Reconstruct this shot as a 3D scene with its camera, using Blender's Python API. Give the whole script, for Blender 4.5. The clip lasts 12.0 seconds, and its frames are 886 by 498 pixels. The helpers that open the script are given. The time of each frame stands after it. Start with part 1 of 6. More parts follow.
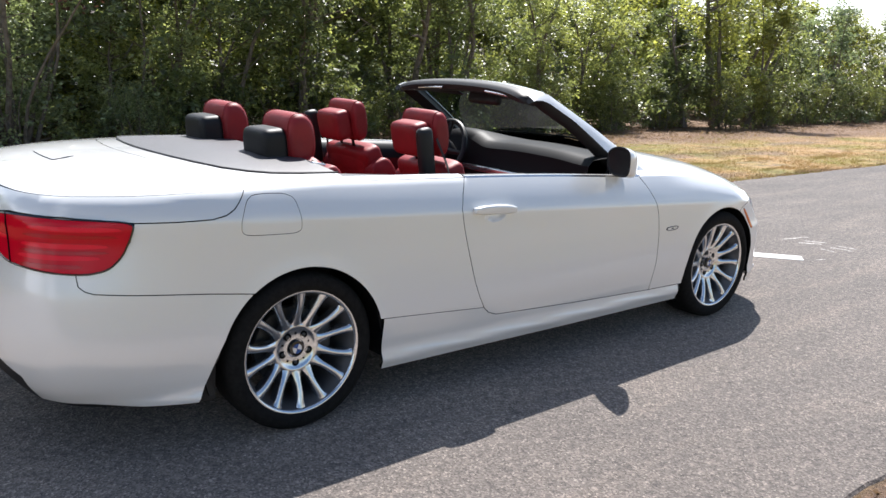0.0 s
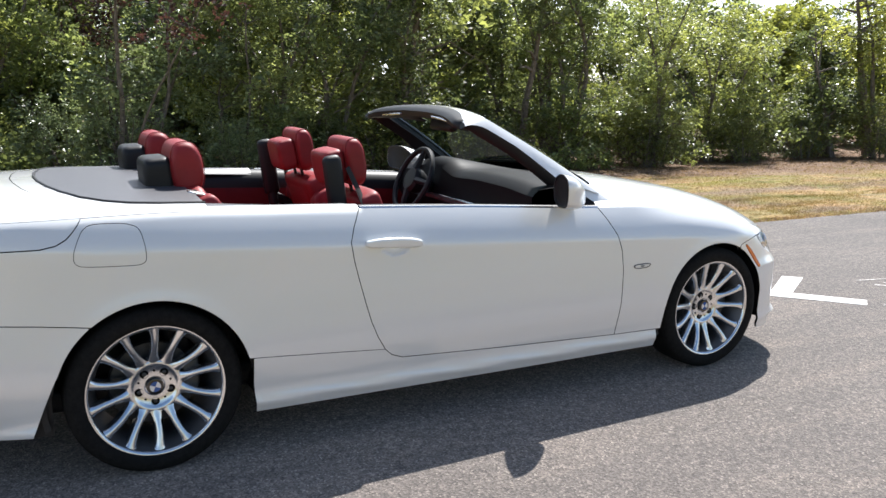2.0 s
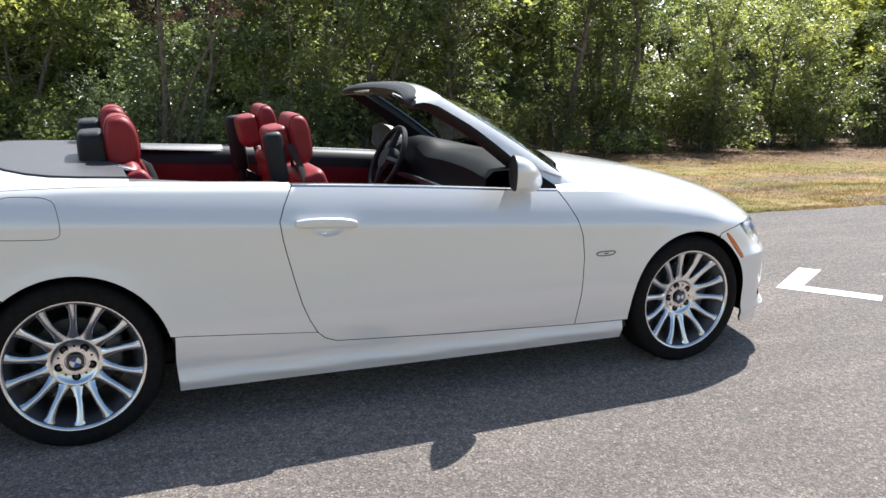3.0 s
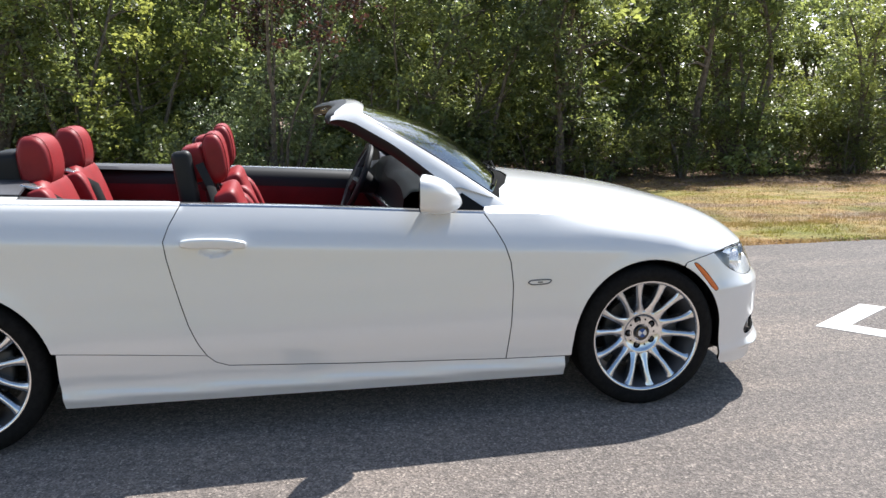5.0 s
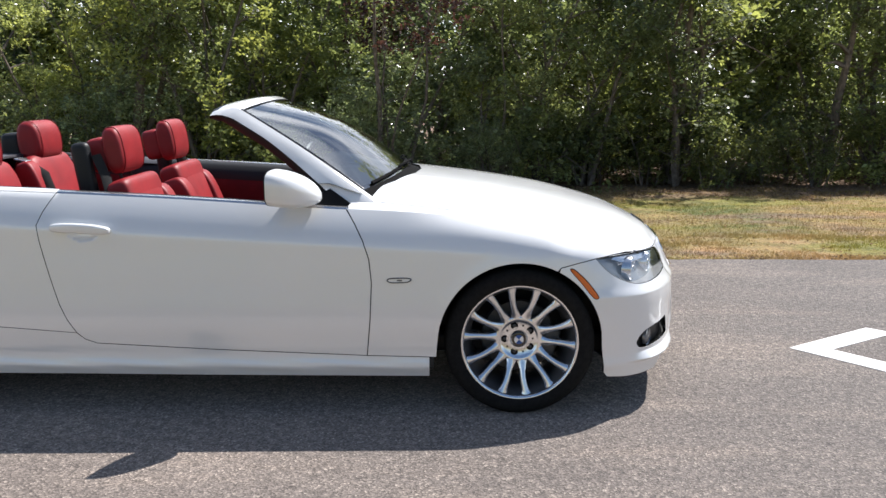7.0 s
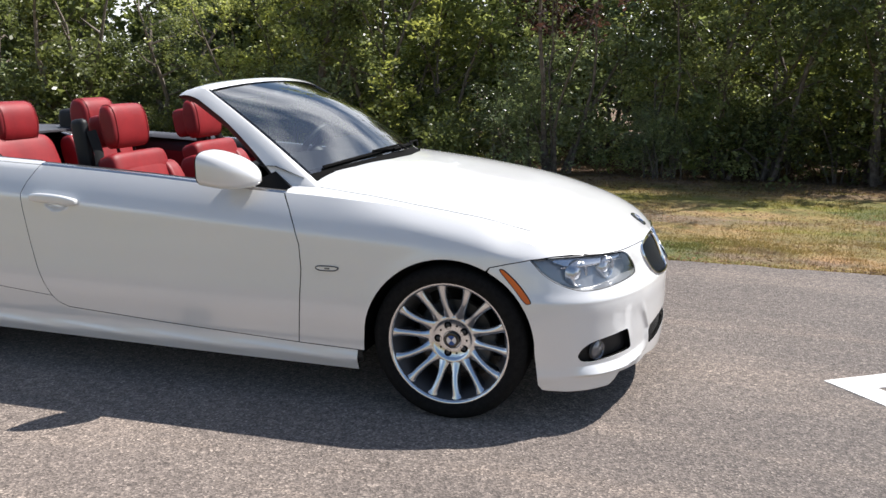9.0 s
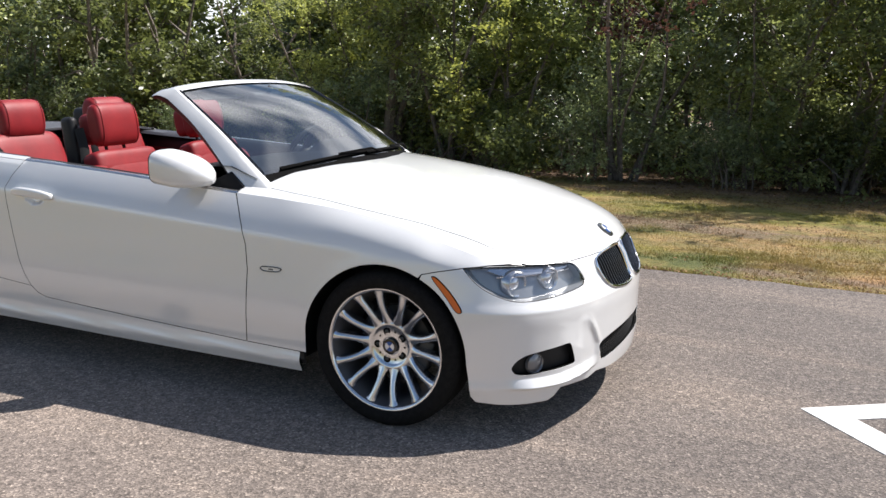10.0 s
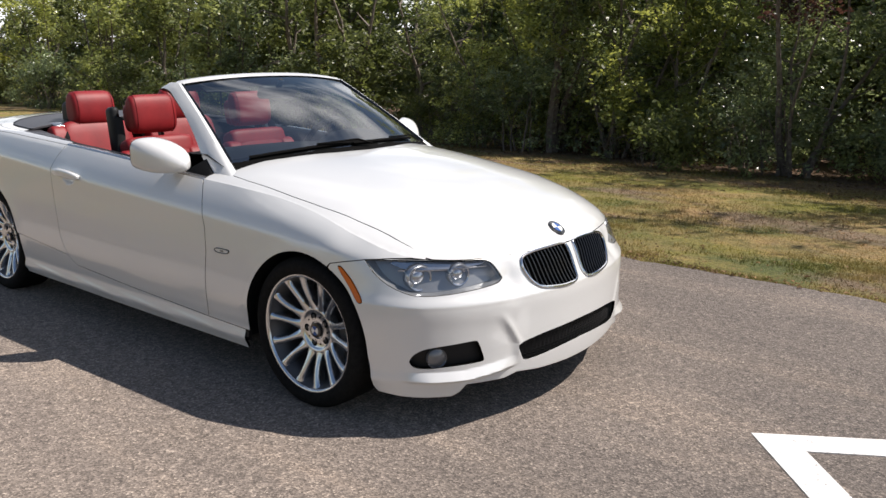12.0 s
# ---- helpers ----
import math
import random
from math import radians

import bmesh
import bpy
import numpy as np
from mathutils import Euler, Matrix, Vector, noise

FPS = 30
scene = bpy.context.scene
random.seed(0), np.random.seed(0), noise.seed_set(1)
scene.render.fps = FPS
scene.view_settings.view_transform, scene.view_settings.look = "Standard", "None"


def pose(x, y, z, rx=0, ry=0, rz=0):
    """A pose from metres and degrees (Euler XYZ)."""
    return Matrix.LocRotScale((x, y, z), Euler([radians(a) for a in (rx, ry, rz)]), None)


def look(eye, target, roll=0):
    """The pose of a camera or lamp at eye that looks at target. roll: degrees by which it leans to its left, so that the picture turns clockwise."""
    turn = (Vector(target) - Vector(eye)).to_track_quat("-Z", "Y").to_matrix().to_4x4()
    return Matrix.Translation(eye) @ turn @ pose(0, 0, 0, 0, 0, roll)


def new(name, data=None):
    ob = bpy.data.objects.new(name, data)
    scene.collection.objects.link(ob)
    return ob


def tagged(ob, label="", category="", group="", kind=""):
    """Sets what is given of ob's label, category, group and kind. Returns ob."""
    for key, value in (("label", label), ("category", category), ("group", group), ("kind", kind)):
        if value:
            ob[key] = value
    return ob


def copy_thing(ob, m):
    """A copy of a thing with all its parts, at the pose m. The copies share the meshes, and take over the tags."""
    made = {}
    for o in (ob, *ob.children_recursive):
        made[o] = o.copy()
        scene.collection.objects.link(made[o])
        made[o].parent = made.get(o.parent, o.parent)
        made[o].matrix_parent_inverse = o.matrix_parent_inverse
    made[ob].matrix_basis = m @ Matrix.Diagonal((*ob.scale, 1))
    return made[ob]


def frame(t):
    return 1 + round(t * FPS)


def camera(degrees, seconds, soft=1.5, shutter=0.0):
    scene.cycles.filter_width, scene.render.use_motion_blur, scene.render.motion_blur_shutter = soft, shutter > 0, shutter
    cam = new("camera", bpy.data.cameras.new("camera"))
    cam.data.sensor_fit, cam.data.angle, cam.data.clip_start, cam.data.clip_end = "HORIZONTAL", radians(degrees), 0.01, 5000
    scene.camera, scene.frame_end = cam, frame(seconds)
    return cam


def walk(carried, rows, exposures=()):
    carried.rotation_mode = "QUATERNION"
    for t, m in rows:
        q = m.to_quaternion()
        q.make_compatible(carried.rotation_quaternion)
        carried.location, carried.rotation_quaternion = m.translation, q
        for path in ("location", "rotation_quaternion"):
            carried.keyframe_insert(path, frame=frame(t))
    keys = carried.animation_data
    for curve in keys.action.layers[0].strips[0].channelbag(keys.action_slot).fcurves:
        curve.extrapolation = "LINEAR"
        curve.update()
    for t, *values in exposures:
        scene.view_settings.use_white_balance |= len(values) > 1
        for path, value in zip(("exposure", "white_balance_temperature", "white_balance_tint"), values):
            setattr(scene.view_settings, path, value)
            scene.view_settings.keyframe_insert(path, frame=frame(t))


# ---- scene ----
cam = camera(55.7, 12.0)
EXPOSURES = [(0, 1.38, 6150, 11), (2.7, 1.42, 6100, 9), (5.5, 1.43, 6100, 9.5), (7.0, 1.2, 6150, 11), (8.8, 1.06, 6250, 11.5), (10.5, 0.96, 6350, 12), (12, 0.62, 6550, 12)]
PATH = [
    (0, (-2.912, -3.55, 1.477), (-1.681, -2.042, 1.017), 2.5),
    (0.5, (-2.675, -3.669, 1.478), (-1.555, -2.074, 1.031), 1.8),
    (1, (-2.401, -3.851, 1.484), (-1.401, -2.172, 1.059), 1.7),
    (1.5, (-2.092, -3.882, 1.452), (-1.126, -2.178, 1.048), 1.2),
    (2, (-1.827, -3.912, 1.452), (-0.908, -2.179, 1.059), 0.9),
    (2.5, (-1.536, -4.004, 1.442), (-0.693, -2.239, 1.024), 1.5),
    (2.7, (-1.435, -4.013, 1.445), (-0.621, -2.237, 1.015), 1.5),
    (4.5, (-0.497, -4.139, 1.409), (-0.017, -2.245, 0.983), -0.1),
    (5, (-0.206, -4.131, 1.413), (0.187, -2.21, 1.022), -0.0),
    (5.5, (0.134, -4.22, 1.396), (0.424, -2.279, 1.015), -0.3),
    (6, (0.434, -4.267, 1.396), (0.615, -2.313, 1.01), -0.4),
    (6.5, (0.753, -4.232, 1.399), (0.831, -2.269, 1.021), -0.2),
    (7, (1.108, -4.247, 1.388), (1.078, -2.285, 1.003), 0.0),
    (7.2, (1.238, -4.246, 1.397), (1.152, -2.288, 1.0), 0.2),
    (8.8, (2.163, -3.944, 1.397), (1.667, -2.053, 0.977), 0.6),
    (9, (2.268, -3.885, 1.388), (1.706, -2.013, 0.965), 0.5),
    (9.5, (2.535, -3.702, 1.392), (1.873, -1.862, 0.975), 0.8),
    (10, (2.835, -3.622, 1.393), (2.053, -1.829, 0.976), 1.0),
    (10.5, (3.111, -3.531, 1.406), (2.205, -1.797, 0.99), 1.0),
    (11, (3.328, -3.33, 1.417), (2.331, -1.648, 0.999), 0.8),
    (11.5, (3.579, -3.176, 1.412), (2.473, -1.569, 0.973), 0.3),
    (12, (3.865, -3.035, 1.438), (2.641, -1.52, 0.985), 0.5),
]
walk(cam, [(t, look(eye, target, roll)) for t, eye, target, roll in PATH], EXPOSURES)

# ---------------------------------------------------------------- light
SUN_WAY = Vector((0.55, 0.51, 1.0)).normalized()
world = bpy.data.worlds.new("sky")
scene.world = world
world.use_nodes = True
wn = world.node_tree
sky = wn.nodes.new("ShaderNodeTexSky")
sky.sky_type, sky.sun_disc = "NISHITA", False
sky.sun_elevation = math.asin(SUN_WAY.z)
sky.sun_rotation = math.atan2(SUN_WAY.x, SUN_WAY.y)
sky.air_density, sky.dust_density = 1.15, 0.6
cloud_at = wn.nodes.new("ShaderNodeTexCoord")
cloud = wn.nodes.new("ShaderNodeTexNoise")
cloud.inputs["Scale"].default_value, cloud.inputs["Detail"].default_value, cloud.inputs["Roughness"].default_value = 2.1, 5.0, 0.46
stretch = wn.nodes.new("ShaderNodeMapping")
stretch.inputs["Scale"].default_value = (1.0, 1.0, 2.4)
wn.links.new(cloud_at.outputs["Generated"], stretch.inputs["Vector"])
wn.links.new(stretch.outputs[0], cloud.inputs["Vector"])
# unseen clouds weighted towards +y and the horizon to brighten the car's reflections
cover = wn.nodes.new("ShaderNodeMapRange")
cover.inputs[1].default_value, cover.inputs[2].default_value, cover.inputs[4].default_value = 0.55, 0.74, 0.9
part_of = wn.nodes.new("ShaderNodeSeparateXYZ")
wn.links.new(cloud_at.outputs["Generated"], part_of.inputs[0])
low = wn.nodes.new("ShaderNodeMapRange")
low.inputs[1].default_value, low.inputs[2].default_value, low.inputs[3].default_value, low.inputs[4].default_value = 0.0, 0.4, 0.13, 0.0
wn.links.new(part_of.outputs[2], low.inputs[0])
cloud_lean = wn.nodes.new("ShaderNodeMath")
cloud_lean.operation = "MULTIPLY_ADD"
cloud_lean.inputs[1].default_value = 0.15
wn.links.new(part_of.outputs[1], cloud_lean.inputs[0])
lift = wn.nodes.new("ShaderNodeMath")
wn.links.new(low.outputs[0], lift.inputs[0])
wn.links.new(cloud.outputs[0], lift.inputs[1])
wn.links.new(lift.outputs[0], cloud_lean.inputs[2])
wn.links.new(cloud_lean.outputs[0], cover.inputs[0])
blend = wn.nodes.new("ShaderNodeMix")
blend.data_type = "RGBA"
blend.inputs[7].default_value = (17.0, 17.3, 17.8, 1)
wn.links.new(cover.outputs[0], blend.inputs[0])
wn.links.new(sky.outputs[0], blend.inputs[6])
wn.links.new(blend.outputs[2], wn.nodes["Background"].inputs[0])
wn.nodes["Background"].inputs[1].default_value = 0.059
sun = new("sun", bpy.data.lights.new("sun", "SUN"))
sun.data.energy, sun.data.angle, sun.data.color = 4.6, radians(0.53), (1.0, 0.945, 0.87)
sun.matrix_world = look(SUN_WAY * 30, (0, 0, 0))


# ---------------------------------------------------------------- materials
def material(name, color=(0.5, 0.5, 0.5), rough=0.5, metal=0.0, coat=0.0, spec=0.5):
    m = bpy.data.materials.new(name)
    m.use_nodes = True
    b = m.node_tree.nodes["Principled BSDF"]
    b.inputs["Base Color"].default_value = (*color, 1)
    b.inputs["Roughness"].default_value = rough
    b.inputs["Metallic"].default_value = metal
    b.inputs["Coat Weight"].default_value = coat
    b.inputs["Coat Roughness"].default_value = 0.03
    b.inputs["Specular IOR Level"].default_value = spec
    return m


def node(m, kind, **values):
    n = m.node_tree.nodes.new("ShaderNode" + kind)
    for k, v in values.items():
        n.inputs[k].default_value = v
    return n


def wire(m, a, b):
    m.node_tree.links.new(a, b)


def shader(m):
    return m.node_tree.nodes["Principled BSDF"]


def ramp(m, source, stops):
    r = m.node_tree.nodes.new("ShaderNodeValToRGB")
    e = r.color_ramp.elements
    while len(e) < len(stops):
        e.new(0.5)
    for k, (at, c) in zip(e, stops):
        k.position, k.color = at, (*c, 1)
    wire(m, source, r.inputs[0])
    return r


def coords(m, kind="Object"):
    return m.node_tree.nodes.new("ShaderNodeTexCoord").outputs[kind]


def grain(m, scale, detail=4.0, rough=0.6, kind="Object"):
    n = node(m, "TexNoise", Scale=scale, Detail=detail, Roughness=rough)
    wire(m, coords(m, kind), n.inputs["Vector"])
    return n


def mix(m, fac, a, b, how="MIX"):
    n = m.node_tree.nodes.new("ShaderNodeMix")
    n.data_type, n.blend_type = "RGBA", how
    for v, s in ((fac, n.inputs[0]), (a, n.inputs[6]), (b, n.inputs[7])):
        if isinstance(v, (int, float)):
            s.default_value = v
        elif isinstance(v, tuple):
            s.default_value = (*v, 1)
        else:
            wire(m, v, s)
    return n.outputs[2]


def bump(m, height, strength, distance):
    n = node(m, "Bump", Strength=strength, Distance=distance)
    wire(m, height, n.inputs["Height"])
    wire(m, n.outputs[0], shader(m).inputs["Normal"])


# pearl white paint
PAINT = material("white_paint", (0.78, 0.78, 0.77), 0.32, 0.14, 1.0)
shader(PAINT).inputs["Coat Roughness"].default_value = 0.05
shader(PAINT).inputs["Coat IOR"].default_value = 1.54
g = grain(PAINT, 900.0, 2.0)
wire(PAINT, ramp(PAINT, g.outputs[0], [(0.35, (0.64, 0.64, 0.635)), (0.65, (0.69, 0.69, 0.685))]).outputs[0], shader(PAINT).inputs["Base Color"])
g2 = grain(PAINT, 3.0, 3.0)
wire(PAINT, ramp(PAINT, g2.outputs[0], [(0.3, (0.28, 0.28, 0.28)), (0.8, (0.38, 0.38, 0.38))]).outputs[0], shader(PAINT).inputs["Roughness"])
BLACK = material("black_plastic", (0.010, 0.010, 0.011), 0.5, spec=0.28)
g = grain(BLACK, 500.0)
bump(BLACK, g.outputs[0], 0.15, 0.001)
GLOSS = material("gloss_black", (0.008, 0.008, 0.009), 0.12, 0.0, 0.5)
RUBBER = material("tyre_rubber", (0.006, 0.006, 0.006), 0.85, spec=0.08)
g = grain(RUBBER, 60.0)
wire(RUBBER, ramp(RUBBER, g.outputs[0], [(0.3, (0.008, 0.008, 0.008)), (0.75, (0.016, 0.0155, 0.015))]).outputs[0], shader(RUBBER).inputs["Base Color"])
ALLOY = material("silver_alloy", (0.58, 0.605, 0.645), 0.24, 0.96, 0.3)
g = grain(ALLOY, 25.0)
wire(ALLOY, ramp(ALLOY, g.outputs[0], [(0.3, (0.15, 0.15, 0.15)), (0.75, (0.26, 0.26, 0.26))]).outputs[0], shader(ALLOY).inputs["Roughness"])
# alloy barrel darkened: shade inside the wheel is put into its colour
BARREL = material("shaded_wheel_barrel", (0.11, 0.11, 0.115), 0.42, 0.7)
BRAKE = material("brake_steel", (0.06, 0.06, 0.06), 0.5, 0.6)
CHROME = material("chrome", (0.75, 0.75, 0.76), 0.08, 1.0)
LEATHER = material("red_leather", (0.36, 0.02, 0.02), 0.52, spec=0.34)
g = grain(LEATHER, 260.0, 5.0)
bump(LEATHER, g.outputs[0], 0.25, 0.002)
g2 = grain(LEATHER, 9.0)
wire(LEATHER, ramp(LEATHER, g2.outputs[0], [(0.3, (0.165, 0.007, 0.010)), (0.7, (0.235, 0.011, 0.014))]).outputs[0], shader(LEATHER).inputs["Base Color"])
LINING = material("dark_red_lining", (0.12, 0.006, 0.008), 0.6, spec=0.25)
g = grain(LINING, 260.0, 5.0)
bump(LINING, g.outputs[0], 0.25, 0.002)
g2 = grain(LINING, 7.0)
wire(LINING, ramp(LINING, g2.outputs[0], [(0.3, (0.07, 0.004, 0.006)), (0.7, (0.11, 0.006, 0.008))]).outputs[0], shader(LINING).inputs["Base Color"])
CARPET = material("black_carpet", (0.012, 0.012, 0.012), 0.95)
TONNEAU = material("grey_deck_fabric", (0.045, 0.044, 0.05), 0.46, spec=0.6)
g = grain(TONNEAU, 700.0)
bump(TONNEAU, g.outputs[0], 0.3, 0.001)
RED_LENS = material("red_lens", (0.48, 0.0, 0.014), 0.10, 0.0, 0.0, 0.2)
RED_BAR = material("bright_red_light_bar", (0.66, 0.002, 0.022), 0.12, 0.0, 0.0, 0.2)
RED_DEEP = material("dark_red_lens", (0.36, 0.0, 0.009), 0.15, 0.0, 0.2, 0.25)
AMBER = material("amber_lens", (0.60, 0.13, 0.012), 0.25, 0.0, 0.15, 0.3)
WHITE_CLEAR = material("silver_reflector", (0.55, 0.56, 0.58), 0.18, 0.9)
BLUE = material("blue_enamel", (0.015, 0.07, 0.25), 0.25)
LAMP_GREY = material("grey_lamp_housing", (0.30, 0.305, 0.31), 0.3, 0.5)
SEAM = material("dark_joint", (0.004, 0.004, 0.004), 0.9, spec=0.06)
SLAT = material("grey_slat", (0.14, 0.14, 0.145), 0.28, 0.9)
FOG_GLASS = material("fog_lamp_glass", (0.17, 0.17, 0.18), 0.15, 0.3, 0.5)
DASH = material("satin_black_dash", (0.009, 0.009, 0.010), 0.5, spec=0.08)
SATIN = material("satin_metal", (0.55, 0.55, 0.56), 0.25, 0.9)


def glass(name, color, rough=0.0, face=0.18):
    m = bpy.data.materials.new(name)
    m.use_nodes = True
    nt = m.node_tree
    nt.nodes.remove(nt.nodes["Principled BSDF"])
    t = node(m, "BsdfTransparent", Color=(*color, 1))
    s = node(m, "BsdfGlossy", Roughness=rough)
    lw = nt.nodes.new("ShaderNodeLayerWeight")
    p5 = nt.nodes.new("ShaderNodeMath")
    p5.operation = "POWER"
    p5.inputs[1].default_value = 5.0
    wire(m, lw.outputs["Facing"], p5.inputs[0])
    f = nt.nodes.new("ShaderNodeMath")
    f.operation = "MULTIPLY_ADD"
    f.inputs[1].default_value, f.inputs[2].default_value = 1.0 - face, face
    wire(m, p5.outputs[0], f.inputs[0])
    mx = nt.nodes.new("ShaderNodeMixShader")
    wire(m, f.outputs[0], mx.inputs[0])
    wire(m, t.outputs[0], mx.inputs[1])
    wire(m, s.outputs[0], mx.inputs[2])
    wire(m, mx.outputs[0], nt.nodes["Material Output"].inputs[0])
    return m


GLASS = glass("windscreen_glass", (0.62, 0.71, 0.71), face=0.24)
LENS = glass("clear_lens", (0.92, 0.93, 0.95), face=0.12)

# asphalt: pale worn grey with exposed stones
ASPHALT = material("asphalt", (0.12, 0.12, 0.12), 0.8, spec=0.32)
shader(ASPHALT).inputs["Diffuse Roughness"].default_value = 1.0
v = node(ASPHALT, "TexVoronoi", Scale=135.0)
wire(ASPHALT, coords(ASPHALT), v.inputs["Vector"])
stones = ramp(ASPHALT, v.outputs["Color"], [(0.0, (0.085, 0.076, 0.070)), (0.4, (0.16, 0.144, 0.134)), (0.78, (0.26, 0.234, 0.214)), (1.0, (0.46, 0.42, 0.38))])
patch = ramp(ASPHALT, grain(ASPHALT, 0.7, 6.0).outputs[0], [(0.3, (0.99, 0.905, 0.83)), (0.7, (1.30, 1.185, 1.08))])
fine = ramp(ASPHALT, grain(ASPHALT, 26.0, 6.0, 0.7).outputs[0], [(0.3, (0.60, 0.60, 0.60)), (0.7, (1.25, 1.25, 1.25))])
col = mix(ASPHALT, 1.0, stones.outputs[0], patch.outputs[0], "MULTIPLY")
lay = node(ASPHALT, "Mapping", Scale=(0.55, 2.6, 1.0), Rotation=(0, 0, -0.35))
wire(ASPHALT, coords(ASPHALT), lay.inputs["Vector"])
dust = node(ASPHALT, "TexNoise", Scale=1.0, Detail=5.0, Roughness=0.62)
wire(ASPHALT, lay.outputs[0], dust.inputs["Vector"])
worn = ramp(ASPHALT, dust.outputs[0], [(0.38, (0.90, 0.90, 0.91)), (0.52, (1.0, 1.0, 1.0)), (0.66, (1.22, 1.19, 1.15))])
col = mix(ASPHALT, 1.0, col, worn.outputs[0], "MULTIPLY")
col = mix(ASPHALT, 1.0, col, fine.outputs[0], "MULTIPLY")
wire(ASPHALT, col, shader(ASPHALT).inputs["Base Color"])
bump(ASPHALT, v.outputs["Distance"], 0.75, 0.004)

def drier(m, source):
    """Turf gets drier ahead of the car."""
    axis = m.node_tree.nodes.new("ShaderNodeSeparateXYZ")
    wire(m, coords(m), axis.inputs[0])
    add = node(m, "MapRange")
    add.inputs[1].default_value, add.inputs[2].default_value, add.inputs[4].default_value = 3.0, 16.0, 0.10
    add.inputs[3].default_value = 0.0
    wire(m, axis.outputs[0], add.inputs[0])
    total = m.node_tree.nodes.new("ShaderNodeMath")
    wire(m, add.outputs[0], total.inputs[0])
    wire(m, source, total.inputs[1])
    return total.outputs[0]


def soil_patch(m, turf_colour):
    """Bare brown soil and bright moss showing in patches through the turf."""
    lay = node(m, "Mapping", Scale=(0.5, 1.1, 1.0))
    wire(m, coords(m), lay.inputs["Vector"])
    spot = node(m, "TexNoise", Scale=1.0, Detail=5.0, Roughness=0.6)
    wire(m, lay.outputs[0], spot.inputs["Vector"])
    # a worn strip and a mossy one run along the verge, wavering and fading ahead of the car
    axis = m.node_tree.nodes.new("ShaderNodeSeparateXYZ")
    wire(m, coords(m), axis.inputs[0])
    waver = node(m, "Math")
    waver.operation = "MULTIPLY_ADD"
    waver.inputs[1].default_value = 3.0
    wire(m, grain(m, 0.45, 4.0, 0.55).outputs[0], waver.inputs[0])
    wire(m, axis.outputs[1], waver.inputs[2])
    across = node(m, "MapRange")
    across.inputs[1].default_value, across.inputs[2].default_value = 4.0, 12.0
    wire(m, waver.outputs[0], across.inputs[0])
    strip = ramp(m, across.outputs[0], [(0.24, (0.5, 0.5, 0.5)), (0.33, (0.85, 0.85, 0.85)), (0.43, (0.55, 0.55, 0.55)), (0.5, (0.1, 0.1, 0.1)), (0.6, (0.1, 0.1, 0.1)), (0.72, (0.5, 0.5, 0.5))])
    ahead = node(m, "MapRange")
    ahead.inputs[1].default_value, ahead.inputs[2].default_value, ahead.inputs[3].default_value, ahead.inputs[4].default_value = 8.0, 14.0, 0.28, 0.06
    wire(m, axis.outputs[0], ahead.inputs[0])
    pull = node(m, "Math")
    pull.operation = "MULTIPLY_ADD"
    wire(m, strip.outputs[0], pull.inputs[0])
    wire(m, ahead.outputs[0], pull.inputs[1])
    wire(m, spot.outputs[0], pull.inputs[2])
    level = node(m, "Math")
    level.operation = "MULTIPLY_ADD"
    level.inputs[1].default_value = -0.5
    wire(m, ahead.outputs[0], level.inputs[0])
    wire(m, pull.outputs[0], level.inputs[2])
    soil = node(m, "MapRange")
    soil.inputs[1].default_value, soil.inputs[2].default_value, soil.inputs[4].default_value = 0.54, 0.64, 0.85
    wire(m, level.outputs[0], soil.inputs[0])
    moss = node(m, "MapRange")
    moss.inputs[1].default_value, moss.inputs[2].default_value, moss.inputs[4].default_value = 0.44, 0.34, 0.8
    wire(m, level.outputs[0], moss.inputs[0])
    return mix(m, moss.outputs[0], mix(m, soil.outputs[0], turf_colour, (0.22, 0.16, 0.115)), (0.20, 0.195, 0.03))


# ground: dry mown grass with bare patches, leaf litter under the wood
GROUND = material("dry_grass_ground", (0.2, 0.17, 0.07), 0.95)
big = grain(GROUND, 0.55, 6.0, 0.65)
fine = grain(GROUND, 28.0, 8.0, 0.75)
mid = grain(GROUND, 3.5, 6.0, 0.7)
base = ramp(GROUND, drier(GROUND, big.outputs[0]), [(0.36, (0.105, 0.125, 0.03)), (0.43, (0.20, 0.175, 0.05)), (0.53, (0.285, 0.215, 0.08)), (0.64, (0.35, 0.235, 0.115))])
spots = ramp(GROUND, mid.outputs[0], [(0.35, (0.62, 0.68, 0.5)), (0.5, (1.0, 1.0, 1.0)), (0.68, (1.25, 1.12, 1.05))])
tone = ramp(GROUND, fine.outputs[0], [(0.3, (0.45, 0.45, 0.42)), (0.7, (1.45, 1.4, 1.35))])
base_soil = soil_patch(GROUND, base.outputs[0])
turf = mix(GROUND, 1.0, mix(GROUND, 1.0, base_soil, spots.outputs[0], "MULTIPLY"), tone.outputs[0], "MULTIPLY")
litter = ramp(GROUND, fine.outputs[0], [(0.3, (0.07, 0.045, 0.03)), (0.55, (0.19, 0.115, 0.07)), (0.75, (0.36, 0.24, 0.15))])
split = GROUND.node_tree.nodes.new("ShaderNodeSeparateXYZ")
wire(GROUND, coords(GROUND), split.inputs[0])
wob = GROUND.node_tree.nodes.new("ShaderNodeMath")
wob.operation = "MULTIPLY_ADD"
wob.inputs[1].default_value = 4.5
wire(GROUND, grain(GROUND, 0.9, 5.0).outputs[0], wob.inputs[0])
wire(GROUND, split.outputs[1], wob.inputs[2])
edge = GROUND.node_tree.nodes.new("ShaderNodeMapRange")
